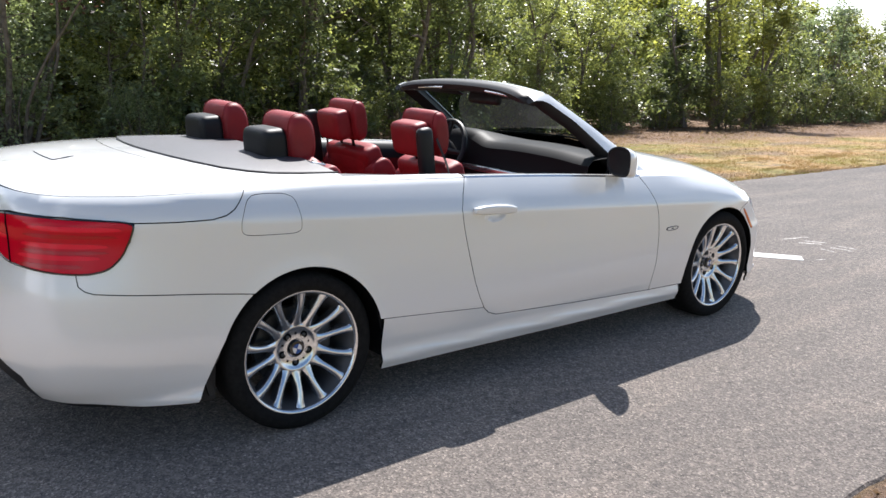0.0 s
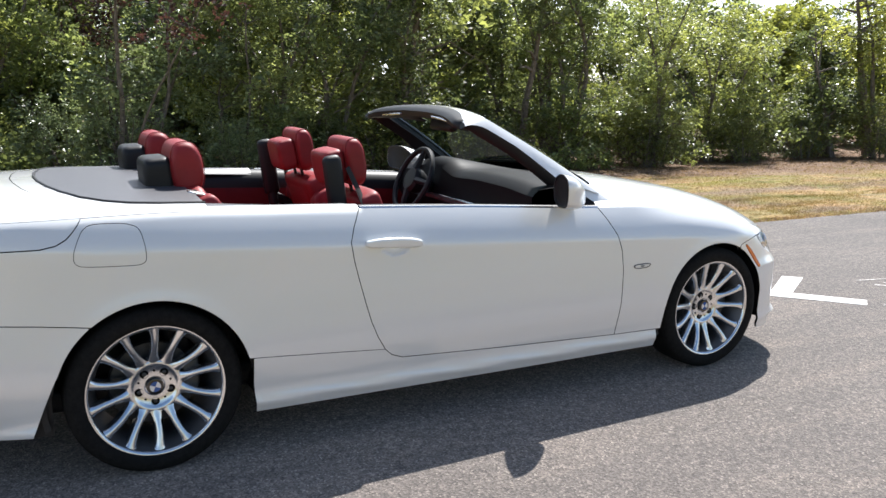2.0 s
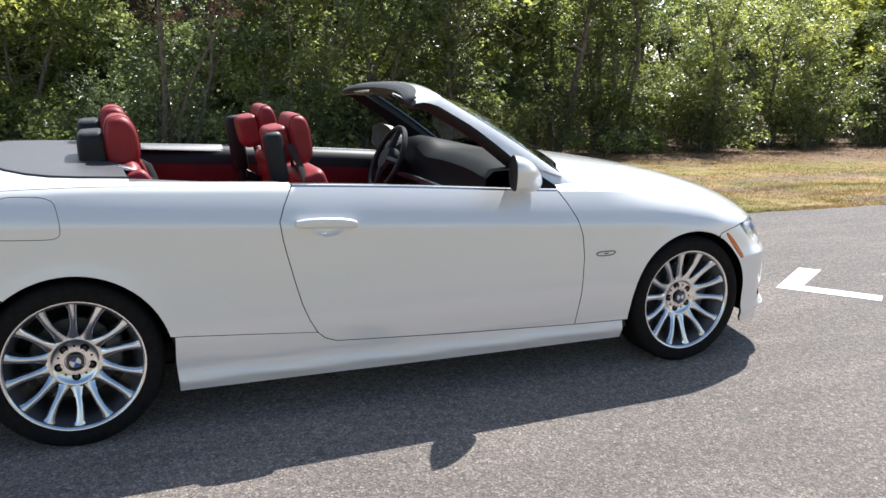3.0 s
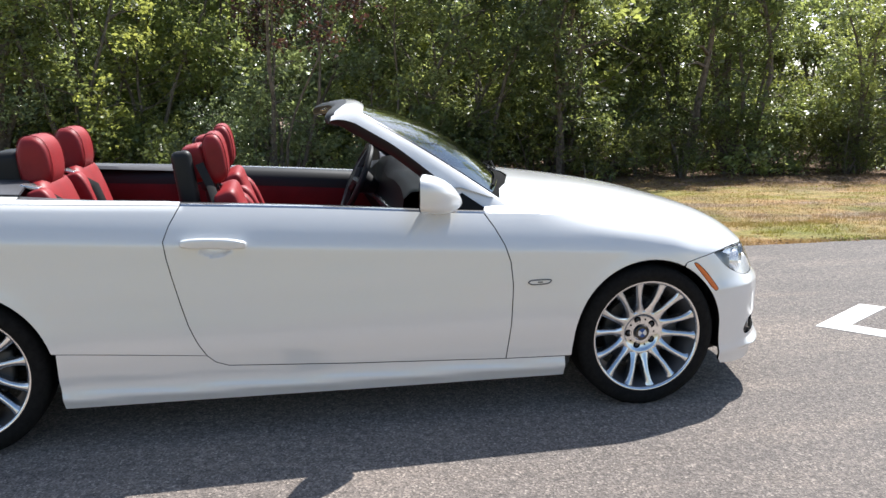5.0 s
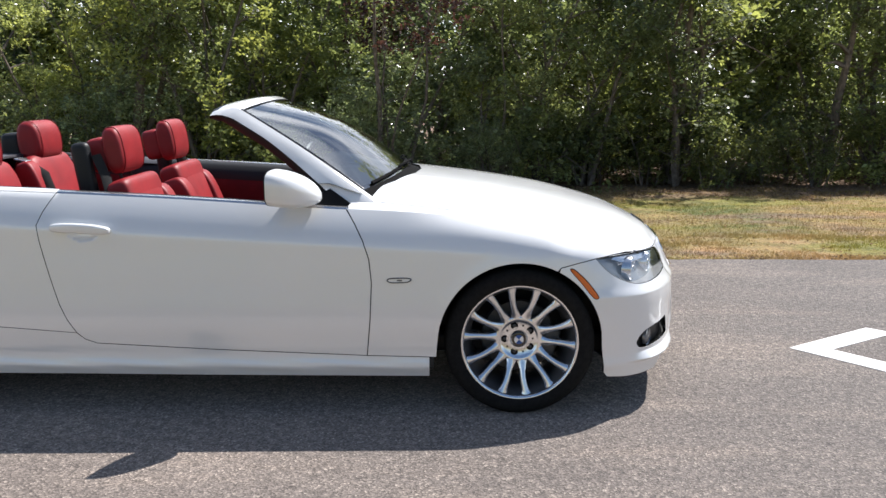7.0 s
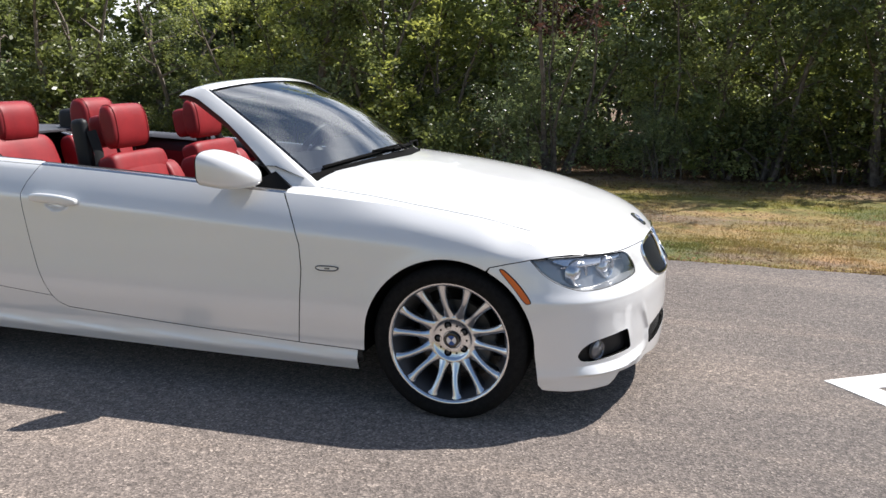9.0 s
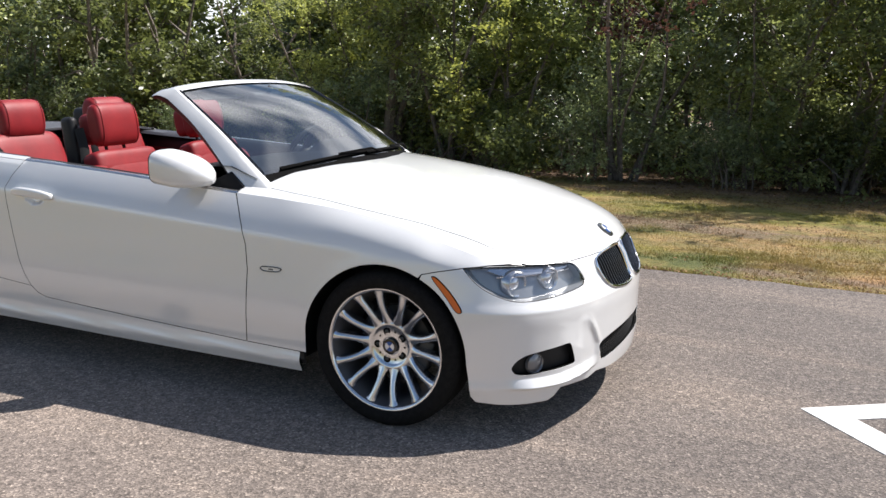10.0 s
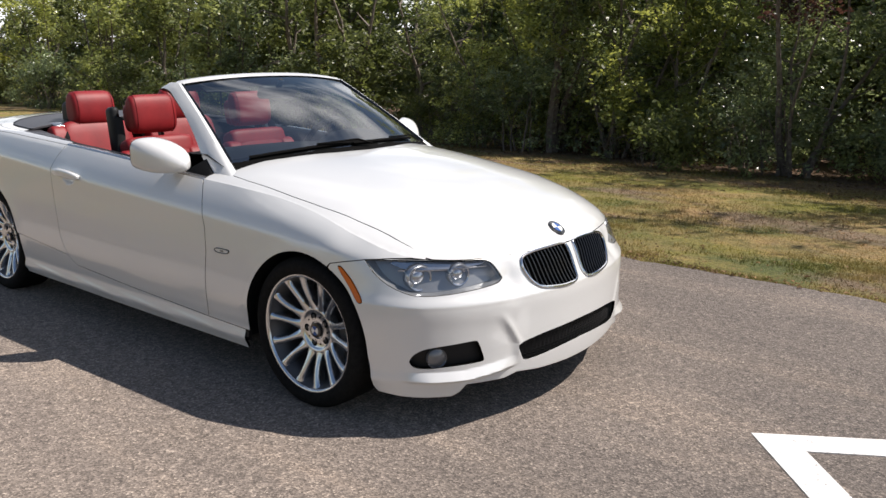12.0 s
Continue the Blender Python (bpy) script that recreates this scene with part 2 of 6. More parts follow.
edge.inputs[1].default_value, edge.inputs[2].default_value = 10.7, 12.2
drift = GROUND.node_tree.nodes.new("ShaderNodeMath")
drift.operation = "MULTIPLY_ADD"
drift.inputs[1].default_value = 0.17
wire(GROUND, split.outputs[0], drift.inputs[0])
wire(GROUND, wob.outputs[0], drift.inputs[2])
wire(GROUND, drift.outputs[0], edge.inputs[0])
near = GROUND.node_tree.nodes.new("ShaderNodeMapRange")
near.inputs[1].default_value, near.inputs[2].default_value, near.inputs[4].default_value = -2.2, -2.42, 1.0
wire(GROUND, split.outputs[1], near.inputs[0])
strip = GROUND.node_tree.nodes.new("ShaderNodeMapRange")
strip.inputs[1].default_value, strip.inputs[2].default_value, strip.inputs[3].default_value, strip.inputs[4].default_value = -3.6, -2.9, 0.0, 1.0
wire(GROUND, split.outputs[1], strip.inputs[0])
soil = GROUND.node_tree.nodes.new("ShaderNodeMath")
soil.operation = "MULTIPLY"
wire(GROUND, near.outputs[0], soil.inputs[0])
wire(GROUND, strip.outputs[0], soil.inputs[1])
bare = mix(GROUND, soil.outputs[0], turf, litter.outputs[0])
wire(GROUND, mix(GROUND, edge.outputs[0], bare, litter.outputs[0]), shader(GROUND).inputs["Base Color"])
bump(GROUND, fine.outputs[0], 1.0, 0.05)

ROAD_PAINT = material("road_paint", (0.75, 0.74, 0.72), 0.7)
worn = grain(ROAD_PAINT, 60.0, 5.0)
wire(ROAD_PAINT, ramp(ROAD_PAINT, worn.outputs[0], [(0.30, (0.26, 0.25, 0.24)), (0.40, (0.58, 0.57, 0.55)), (0.6, (0.68, 0.67, 0.65))]).outputs[0], shader(ROAD_PAINT).inputs["Base Color"])

CHALK = material("worn_chalk", (0.3, 0.29, 0.28), 0.9)
g = grain(CHALK, 45.0, 6.0)
wire(CHALK, ramp(CHALK, g.outputs[0], [(0.42, (0.22, 0.20, 0.185)), (0.6, (0.50, 0.47, 0.44))]).outputs[0], shader(CHALK).inputs["Base Color"])

BARK = material("bark", (0.09, 0.07, 0.055), 0.9)
g = grain(BARK, 14.0, 6.0)
wire(BARK, ramp(BARK, g.outputs[0], [(0.3, (0.07, 0.056, 0.045)), (0.7, (0.21, 0.175, 0.145))]).outputs[0], shader(BARK).inputs["Base Color"])
bump(BARK, g.outputs[0], 0.7, 0.02)


def leaf_material(name, dark, light, glow, rough=0.40, spec=0.45, vary=True):
    m = material(name, dark, rough, spec=spec)
    geo = m.node_tree.nodes.new("ShaderNodeNewGeometry")
    # the brightest few leaves put glints into the colour
    tint = ramp(m, geo.outputs["Random Per Island"], [(0.0, dark), (0.6, light), (0.88, tuple(c * 1.3 for c in light)), (1.0, tuple(c * 2.3 for c in light))])
    # clump tones put lit clumps and dark gaps into the colour
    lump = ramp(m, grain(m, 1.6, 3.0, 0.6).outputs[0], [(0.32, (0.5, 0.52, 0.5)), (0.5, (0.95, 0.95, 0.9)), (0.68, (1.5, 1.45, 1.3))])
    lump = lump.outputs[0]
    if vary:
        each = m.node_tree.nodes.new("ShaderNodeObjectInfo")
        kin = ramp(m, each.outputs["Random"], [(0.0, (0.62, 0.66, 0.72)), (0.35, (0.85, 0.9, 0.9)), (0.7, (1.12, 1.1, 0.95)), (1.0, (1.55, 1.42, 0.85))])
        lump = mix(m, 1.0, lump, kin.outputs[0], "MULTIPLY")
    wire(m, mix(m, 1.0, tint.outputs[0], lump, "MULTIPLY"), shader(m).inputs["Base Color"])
    t = node(m, "BsdfTranslucent")
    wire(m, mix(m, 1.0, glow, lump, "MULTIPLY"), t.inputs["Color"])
    mx = m.node_tree.nodes.new("ShaderNodeMixShader")
    mx.inputs[0].default_value = 0.32
    wire(m, shader(m).outputs[0], mx.inputs[1])
    wire(m, t.outputs[0], mx.inputs[2])
    wire(m, mx.outputs[0], m.node_tree.nodes["Material Output"].inputs[0])
    return m


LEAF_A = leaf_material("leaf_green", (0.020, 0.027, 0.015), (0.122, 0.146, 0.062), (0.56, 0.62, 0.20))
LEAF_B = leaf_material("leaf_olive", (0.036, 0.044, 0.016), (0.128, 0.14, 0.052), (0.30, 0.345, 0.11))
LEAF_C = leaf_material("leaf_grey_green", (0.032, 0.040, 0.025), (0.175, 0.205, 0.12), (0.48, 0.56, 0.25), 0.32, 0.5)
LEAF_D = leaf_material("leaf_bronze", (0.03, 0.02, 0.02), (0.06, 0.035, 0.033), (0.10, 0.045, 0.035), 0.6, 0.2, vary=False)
def blade_material(name):
    m = material(name, (0.2, 0.17, 0.07), 0.85, spec=0.15)
    geo = m.node_tree.nodes.new("ShaderNodeNewGeometry")
    one = ramp(m, geo.outputs["Random Per Island"], [(0.0, (0.85, 0.86, 0.8)), (1.0, (1.25, 1.2, 1.15))])
    area = ramp(m, drier(m, grain(m, 0.55, 6.0, 0.65).outputs[0]), [(0.38, (0.11, 0.12, 0.035)), (0.44, (0.19, 0.16, 0.055)), (0.53, (0.26, 0.19, 0.075)), (0.62, (0.32, 0.215, 0.10))])
    tint = mix(m, 1.0, soil_patch(m, area.outputs[0]), one.outputs[0], "MULTIPLY")
    wire(m, tint, shader(m).inputs["Base Color"])
    t = node(m, "BsdfTranslucent")
    wire(m, tint, t.inputs["Color"])
    mx = m.node_tree.nodes.new("ShaderNodeMixShader")
    mx.inputs[0].default_value = 0.5
    wire(m, shader(m).outputs[0], mx.inputs[1])
    wire(m, t.outputs[0], mx.inputs[2])
    wire(m, mx.outputs[0], m.node_tree.nodes["Material Output"].inputs[0])
    return m


BLADE = blade_material("dry_grass_blade")
DEAD = leaf_material("dead_leaf", (0.07, 0.045, 0.028), (0.16, 0.105, 0.062), (0.2, 0.12, 0.06), 0.8, 0.1, vary=False)


# ---------------------------------------------------------------- mesh helpers
def mesh_object(name, bm, mat, parent=None, label="", smooth=True):
    me = bpy.data.meshes.new(name)
    bm.to_mesh(me)
    bm.free()
    me.materials.append(mat)
    if smooth:
        me.shade_smooth()
        me.set_sharp_from_angle(angle=radians(42))
    ob = new(name, me)
    if parent:
        ob.parent = parent
    if label:
        tagged(ob, label)
    return ob


def part(name, bm, mat, parent, label="", smooth=True):
    return mesh_object(name, bm, mat, parent, label, smooth)


def array_object(name, verts, faces, mat, parent=None, label="", smooth=True):
    me = bpy.data.meshes.new(name)
    me.from_pydata([tuple(v) for v in verts], [], [tuple(f) for f in faces])
    me.materials.append(mat)
    if smooth:
        me.shade_smooth()
    ob = new(name, me)
    if parent:
        ob.parent = parent
    if label:
        tagged(ob, label)
    return ob


def block(size, at=(0, 0, 0), turn=(0, 0, 0), bevel=0.02, seg=3):
    """A rounded block."""
    bm = bmesh.new()
    bmesh.ops.create_cube(bm, size=1)
    bmesh.ops.scale(bm, vec=size, verts=bm.verts)
    if bevel:
        bmesh.ops.bevel(bm, geom=bm.edges[:], offset=bevel, segments=seg, affect="EDGES", profile=0.5)
    bmesh.ops.transform(bm, matrix=pose(*at, *turn), verts=bm.verts)
    return bm


def join(*bms):
    out = bmesh.new()
    for b in bms:
        me = bpy.data.meshes.new("tmp")
        b.to_mesh(me)
        b.free()
        out.from_mesh(me)
        bpy.data.meshes.remove(me)
    return out


def lathe(profile, steps=64, axis="Y"):
    """Turns (radius, along) pairs round an axis."""
    bm = bmesh.new()
    rings = []
    for k in range(steps):
        a = 2 * math.pi * k / steps
        c, s = math.cos(a), math.sin(a)
        rings.append([bm.verts.new((r * c, h, r * s) if axis == "Y" else (r * c, r * s, h) if axis == "Z" else (h, r * c, r * s)) for r, h in profile])
    for k in range(steps):
        a, b = rings[k], rings[(k + 1) % steps]
        for i in range(len(profile) - 1):
            bm.faces.new((a[i], a[i + 1], b[i + 1], b[i]))
    bmesh.ops.remove_doubles(bm, verts=bm.verts, dist=1e-5)
    bmesh.ops.recalc_face_normals(bm, faces=bm.faces)
    return bm


def tube(points, radius, sides=8, closed=False, squash=1.0):
    """A round bar along points; radius may be a list."""
    bm = bmesh.new()
    pts = [Vector(p) for p in points]
    n = len(pts)
    rs = radius if isinstance(radius, (list, tuple)) else [radius] * n
    rings, side = [], None
    for i, p in enumerate(pts):
        a = pts[(i - 1) % n] if closed or i else pts[0]
        b = pts[(i + 1) % n] if closed or i < n - 1 else pts[-1]
        t = (b - a).normalized()
        if side is None:
            side = t.orthogonal().normalized()
        side = (side - t * side.dot(t)).normalized()
        up = t.cross(side)
        rings.append([bm.verts.new(p + (side * math.cos(q) + up * math.sin(q) * squash) * rs[i]) for q in [2 * math.pi * k / sides for k in range(sides)]])
    for i in range(n if closed else n - 1):
        a, b = rings[i], rings[(i + 1) % n]
        for k in range(sides):
            bm.faces.new((a[k], a[(k + 1) % sides], b[(k + 1) % sides], b[k]))
    if not closed:
        bm.faces.new(rings[0][::-1])
        bm.faces.new(rings[-1])
    bmesh.ops.recalc_face_normals(bm, faces=bm.faces)
    return bm


def spline(table):
    """A smooth curve through (t, value...) rows."""
    a = np.array(table, float)
    t, v = a[:, 0], a[:, 1:]
    h = np.diff(t)
    s = np.diff(v, axis=0) / h[:, None]
    m = np.zeros_like(v)
    m[1:-1] = (s[:-1] * h[1:, None] + s[1:] * h[:-1, None]) / (h[1:] + h[:-1])[:, None]
    m[0], m[-1] = s[0], s[-1]

    def at(q):
        q = np.asarray(q, float)
        i = np.clip(np.searchsorted(t, q) - 1, 0, len(t) - 2)
        u = ((q - t[i]) / h[i])[..., None]
        hh = h[i][..., None]
        return (2 * u**3 - 3 * u**2 + 1) * v[i] + (u**3 - 2 * u**2 + u) * hh * m[i] + (3 * u**2 - 2 * u**3) * v[i + 1] + (u**3 - u**2) * hh * m[i + 1]

    return at


# ---------------------------------------------------------------- ground and road
def fall(x, y):
    """Height of the verge: level beside the road, falling gently to the wood."""
    d = np.clip(np.asarray(y, float) - 2.4, 0, 9.0)
    return -0.012 - 0.036 * d - 0.0008 * d * d


def build_ground():
    ys = np.concatenate([[-900, -200, -60, -20, -8, -2.5, 2.3], np.arange(2.5, 14, 0.5), [20, 60, 200, 900]])
    xs = np.concatenate([[-900, -200, -80], np.arange(-50, 51, 1.0), [80, 200, 900]])
    verts, faces = [], []
    for x in xs:
        for y in ys:
            z = float(fall(x, y)) + (0.02 * noise.noise((x * 0.7, y * 0.7, 3.0)) if 3 < y < 14 else 0)
            verts.append((x, y, z))
    n = len(ys)
    for i in range(len(xs) - 1):
        for j in range(n - 1):
            faces.append((i * n + j, (i + 1) * n + j, (i + 1) * n + j + 1, i * n + j + 1))
    tagged(array_object("ground", verts, faces, GROUND), "dry yellow-green mown grass verge with bare patches", "grass", kind="structure")


def build_road():
    rng = random.Random(4)
    verts, faces = [], []
    xs = np.arange(-70, 70.01, 0.1)
    for x in xs:
        for k, edge in enumerate((-2.375, 2.43)):
            s = 1 if k else -1
            w = edge + s * (0.03 * noise.noise((x * 1.1, k * 9.0, 0)) + 0.035 * noise.noise((x * 5.0, k * 7.0, 1.0)) + 0.008 * rng.random())
            for out, z in ((0.0, 0.0), (0.025, -0.03)):
                verts.append((x, w + s * out, z))
    for i in range(len(xs) - 1):
        a, b = 4 * i, 4 * i + 4
        faces += [(a, b, b + 2, a + 2), (a + 1, b + 1, b, a), (a + 2, b + 2, b + 3, a + 3)]
    tagged(array_object("road", verts, faces, ASPHALT, smooth=False), "sunlit worn grey asphalt path with exposed stones", "road", kind="structure")


def build_marking():
    pts = [(2.90, 0.09), (3.49, 0.475), (3.60, 0.37), (3.115, 0.065), (3.43, -0.30), (3.315, -0.385)]
    bm = bmesh.new()
    top = [bm.verts.new((x, y, 0.004)) for x, y in pts]
    bm.faces.new((top[0], top[3], top[2], top[1]))
    bm.faces.new((top[0], top[5], top[4], top[3]))
    bmesh.ops.recalc_face_normals(bm, faces=bm.faces)
    r = bmesh.ops.extrude_face_region(bm, geom=bm.faces[:])
    bmesh.ops.translate(bm, vec=(0, 0, -0.006), verts=[v for v in r["geom"] if isinstance(v, bmesh.types.BMVert)])
    bmesh.ops.recalc_face_normals(bm, faces=bm.faces)
    tagged(mesh_object("road_marking", bm, ROAD_PAINT, smooth=False), "white painted arrowhead on the asphalt", "road marking", kind="structure")


def build_scuffs():
    for x0, y0, x1, y1, w in ((3.91, 0.14, 4.22, 0.06, 0.022), (3.92, -0.01, 4.03, -0.16, 0.03), (4.04, 0.0, 4.13, -0.15, 0.03), (3.86, -0.24, 3.84, -0.36, 0.022), (3.99, -0.26, 4.01, -0.43, 0.03), (4.11, -0.26, 4.11, -0.42, 0.025), (3.42, -0.43, 3.51, -0.46, 0.015)):
        d = Vector((x1 - x0, y1 - y0, 0)).normalized()
        n = Vector((-d.y, d.x, 0)) * w * 0.5
        bm = bmesh.new()
        ring = []
        for k in np.linspace(0, 1, 8):
            p = Vector((x0, y0, 0.003)).lerp(Vector((x1, y1, 0.003)), k) + n * 0.4 * math.sin(5 * k + x0)
            ring.append((bm.verts.new(p - n), bm.verts.new(p + n)))
        for a, b in zip(ring, ring[1:]):
            bm.faces.new((a[0], b[0], b[1], a[1]))
        tagged(mesh_object("chalk_mark", bm, CHALK, smooth=False), "faint worn white stroke on the asphalt", "road marking", "faint strokes", kind="structure")


build_ground()
build_scuffs()
build_road()
build_marking()


# ---------------------------------------------------------------- wood behind the verge
def leaf_cloud(name, centres, sizes, rng, mat, parent, label="", sprig=1):
    """Small folded leaves at the given places."""
    n = len(centres)
    c = np.asarray(centres)
    d = np.repeat(rng.normal(size=(n // sprig + 1, 3)), sprig, axis=0)[:n] * (1.1 if sprig > 1 else 0.0) + rng.normal(size=(n, 3)) * (0.75 if sprig > 1 else 1.0)
    d[:, 2] = d[:, 2] * 0.55 - 0.1
    d /= np.linalg.norm(d, axis=1)[:, None]
    u = np.repeat(rng.normal(size=(n // sprig + 1, 3)), sprig, axis=0)[:n] + 0.4 * rng.normal(size=(n, 3)) + np.array([0, 0, 0.8])
    s = np.cross(d, u)
    s /= np.linalg.norm(s, axis=1)[:, None] + 1e-9
    L = np.asarray(sizes)[:, None]
    w = L * 0.27
    v = np.stack([c, c + d * L * 0.5 + s * w, c + d * L, c + d * L * 0.5 - s * w], axis=1).reshape(-1, 3)
    me = bpy.data.meshes.new(name)
    me.vertices.add(4 * n)
    me.vertices.foreach_set("co", v.ravel())
    me.loops.add(4 * n)
    me.loops.foreach_set("vertex_index", np.arange(4 * n, dtype=np.int32))
    me.polygons.add(n)
    me.polygons.foreach_set("loop_start", np.arange(0, 4 * n, 4, dtype=np.int32))
    me.update(calc_edges=True)
    me.materials.append(mat)
    ob = new(name, me)
    ob.parent = parent
    if label:
        tagged(ob, label)
    return ob


def make_tree(seed, height, spread, stems, leaves, size, mat, low=0.03, name="tree", girth=1.0):
    """A many-stemmed small tree: leaning stems, limbs and twigs that carry leaves."""
    rng = np.random.default_rng(seed)
    tree = new(name)
    wood, tips = [], []
    for k in range(stems):
        a = rng.uniform(0, 2 * np.pi)
        lean = rng.uniform(0.05, 0.30)
        h = height * rng.uniform(0.75, 1.0)
        base = np.array([np.cos(a), np.sin(a), 0]) * rng.uniform(0.02, 0.25)
        pts, p = [], base.copy()
        way = np.array([np.cos(a) * lean, np.sin(a) * lean, 1.0])
        steps = 9
        for i in range(steps + 1):
            pts.append(p.copy())
            way[:2] += rng.normal(size=2) * 0.12
            p = p + way / np.linalg.norm(way) * h / steps
        r0 = rng.uniform(0.035, 0.075) * height / 6
        r0 *= 1.0 * girth
        wood.append(tube(pts, [r0 * (1 - 0.88 * i / steps) for i in range(steps + 1)], 6))
        for b in range(int(13 * height / 6) + 4):
            f = rng.uniform(low, 0.98)
            q = f * steps
            i = min(int(q), steps - 1)
            start = pts[i] + (pts[i + 1] - pts[i]) * (q - i)
            ang = rng.uniform(0, 2 * np.pi)
            ln = spread * rng.uniform(0.35, 1.0) * (1.1 - 0.55 * f)
            mid = start + np.array([np.cos(ang), np.sin(ang), 0.35]) * ln * 0.5
            end = start + np.array([np.cos(ang), np.sin(ang), rng.uniform(-0.1, 0.75)]) * ln
            if b % 2 == 0:
                wood.append(tube([start, mid, end], [r0 * 0.42, r0 * 0.27, r0 * 0.08], 4))
            for s in (0.35, 0.7, 1.0):
                tips.append(start + (end - start) * s + rng.normal(size=3) * 0.12)
    part("trunk", join(*wood), BARK, tree)
    tips = np.array(tips)
    off = rng.uniform(0, 50, 3)
    thick = np.array([noise.noise(Vector(q * 1.0 + off)) for q in tips])
    tips = tips[(thick > -0.07) & (rng.uniform(size=len(tips)) > 0.08)]
    sprig = 8
    per = max(leaves // len(tips) // sprig, 1)
    scale = np.repeat(rng.uniform(0.08, 0.23, len(tips)), per)[:, None]
    heart = np.repeat(tips, per, axis=0) + rng.normal(size=(len(tips) * per, 3)) * scale * np.array([1.1, 1.1, 0.8])
    heart = heart[heart[:, 2] > 0.06]
    c = np.repeat(heart, sprig, axis=0) + rng.normal(size=(len(heart) * sprig, 3)) * size * 0.55
    leaf_cloud("crown", c, size * rng.uniform(0.6, 1.25, len(c)), rng, mat, tree, sprig=sprig)
    return tree


FRONT_KINDS = [
    ("slender green-leaved small tree with many leaning stems", [make_tree(11 + i, 5.0 + 0.4 * i, 1.35, 4, 14500, 0.079, LEAF_A) for i in range(3)]),
    ("olive-green leafy small tree in sun", [make_tree(31 + i, 4.7 + 0.4 * i, 1.35, 3, 13500, 0.077, LEAF_B, 0.12, girth=1.7) for i in range(3)]),
    ("grey-green small tree with shiny leaves", [make_tree(51 + i, 4.7 + 0.4 * i, 1.35, 4, 14500, 0.075, LEAF_C) for i in range(2)]),
]
BACK_KINDS = [
    ("taller green tree deeper in the wood", [make_tree(111 + i, 5.8 + 0.3 * i, 2.0, 4, 7000, 0.22, LEAF_A) for i in range(2)]),
    ("taller olive-green tree deeper in the wood", [make_tree(131 + i, 5.4 + 0.3 * i, 1.9, 3, 6500, 0.20, LEAF_B) for i in range(2)]),
]
FAR_KINDS = [
    ("slender green-leaved small tree with many leaning stems", [make_tree(411, 4.8, 1.4, 4, 6400, 0.134, LEAF_A)]),
    ("olive-green leafy small tree in sun", [make_tree(431 + i, 4.5 + 0.5 * i, 1.4, 3, 6000, 0.13, LEAF_B, 0.12, girth=1.7) for i in range(2)]),
    ("grey-green small tree with shiny leaves", [make_tree(451, 4.5, 1.4, 4, 6400, 0.124, LEAF_C)]),
]
SHRUB_KINDS = [
    ("dense olive-green shrub at the edge of the wood", [make_tree(71 + i, 1.5 + 0.5 * i, 0.85, 6, 4600, 0.060, LEAF_B, 0.02, "shrub") for i in range(2)]),
    ("pale grey-green shrub at the edge of the wood", [make_tree(81 + i, 1.4 + 0.5 * i, 0.85, 6, 4600, 0.060, LEAF_C, 0.02, "shrub") for i in range(2)]),
]
BRONZE = make_tree(97, 4.6, 0.8, 3, 3000, 0.085, LEAF_D, 0.6)


def plant(first, where, used, label, category, group):
    """Puts the thing itself the first time, then copies."""
    x, y, turn, s = where
    m = pose(x, y, float(fall(x, y)) - 0.02, 0, 0, turn)
    if first.name in used:
        ob = copy_thing(first, m)
    else:
        used.add(first.name)
        ob = first
        ob.matrix_basis = m
    ob.scale = (s, s, s)
    tagged(ob, label, category, group)


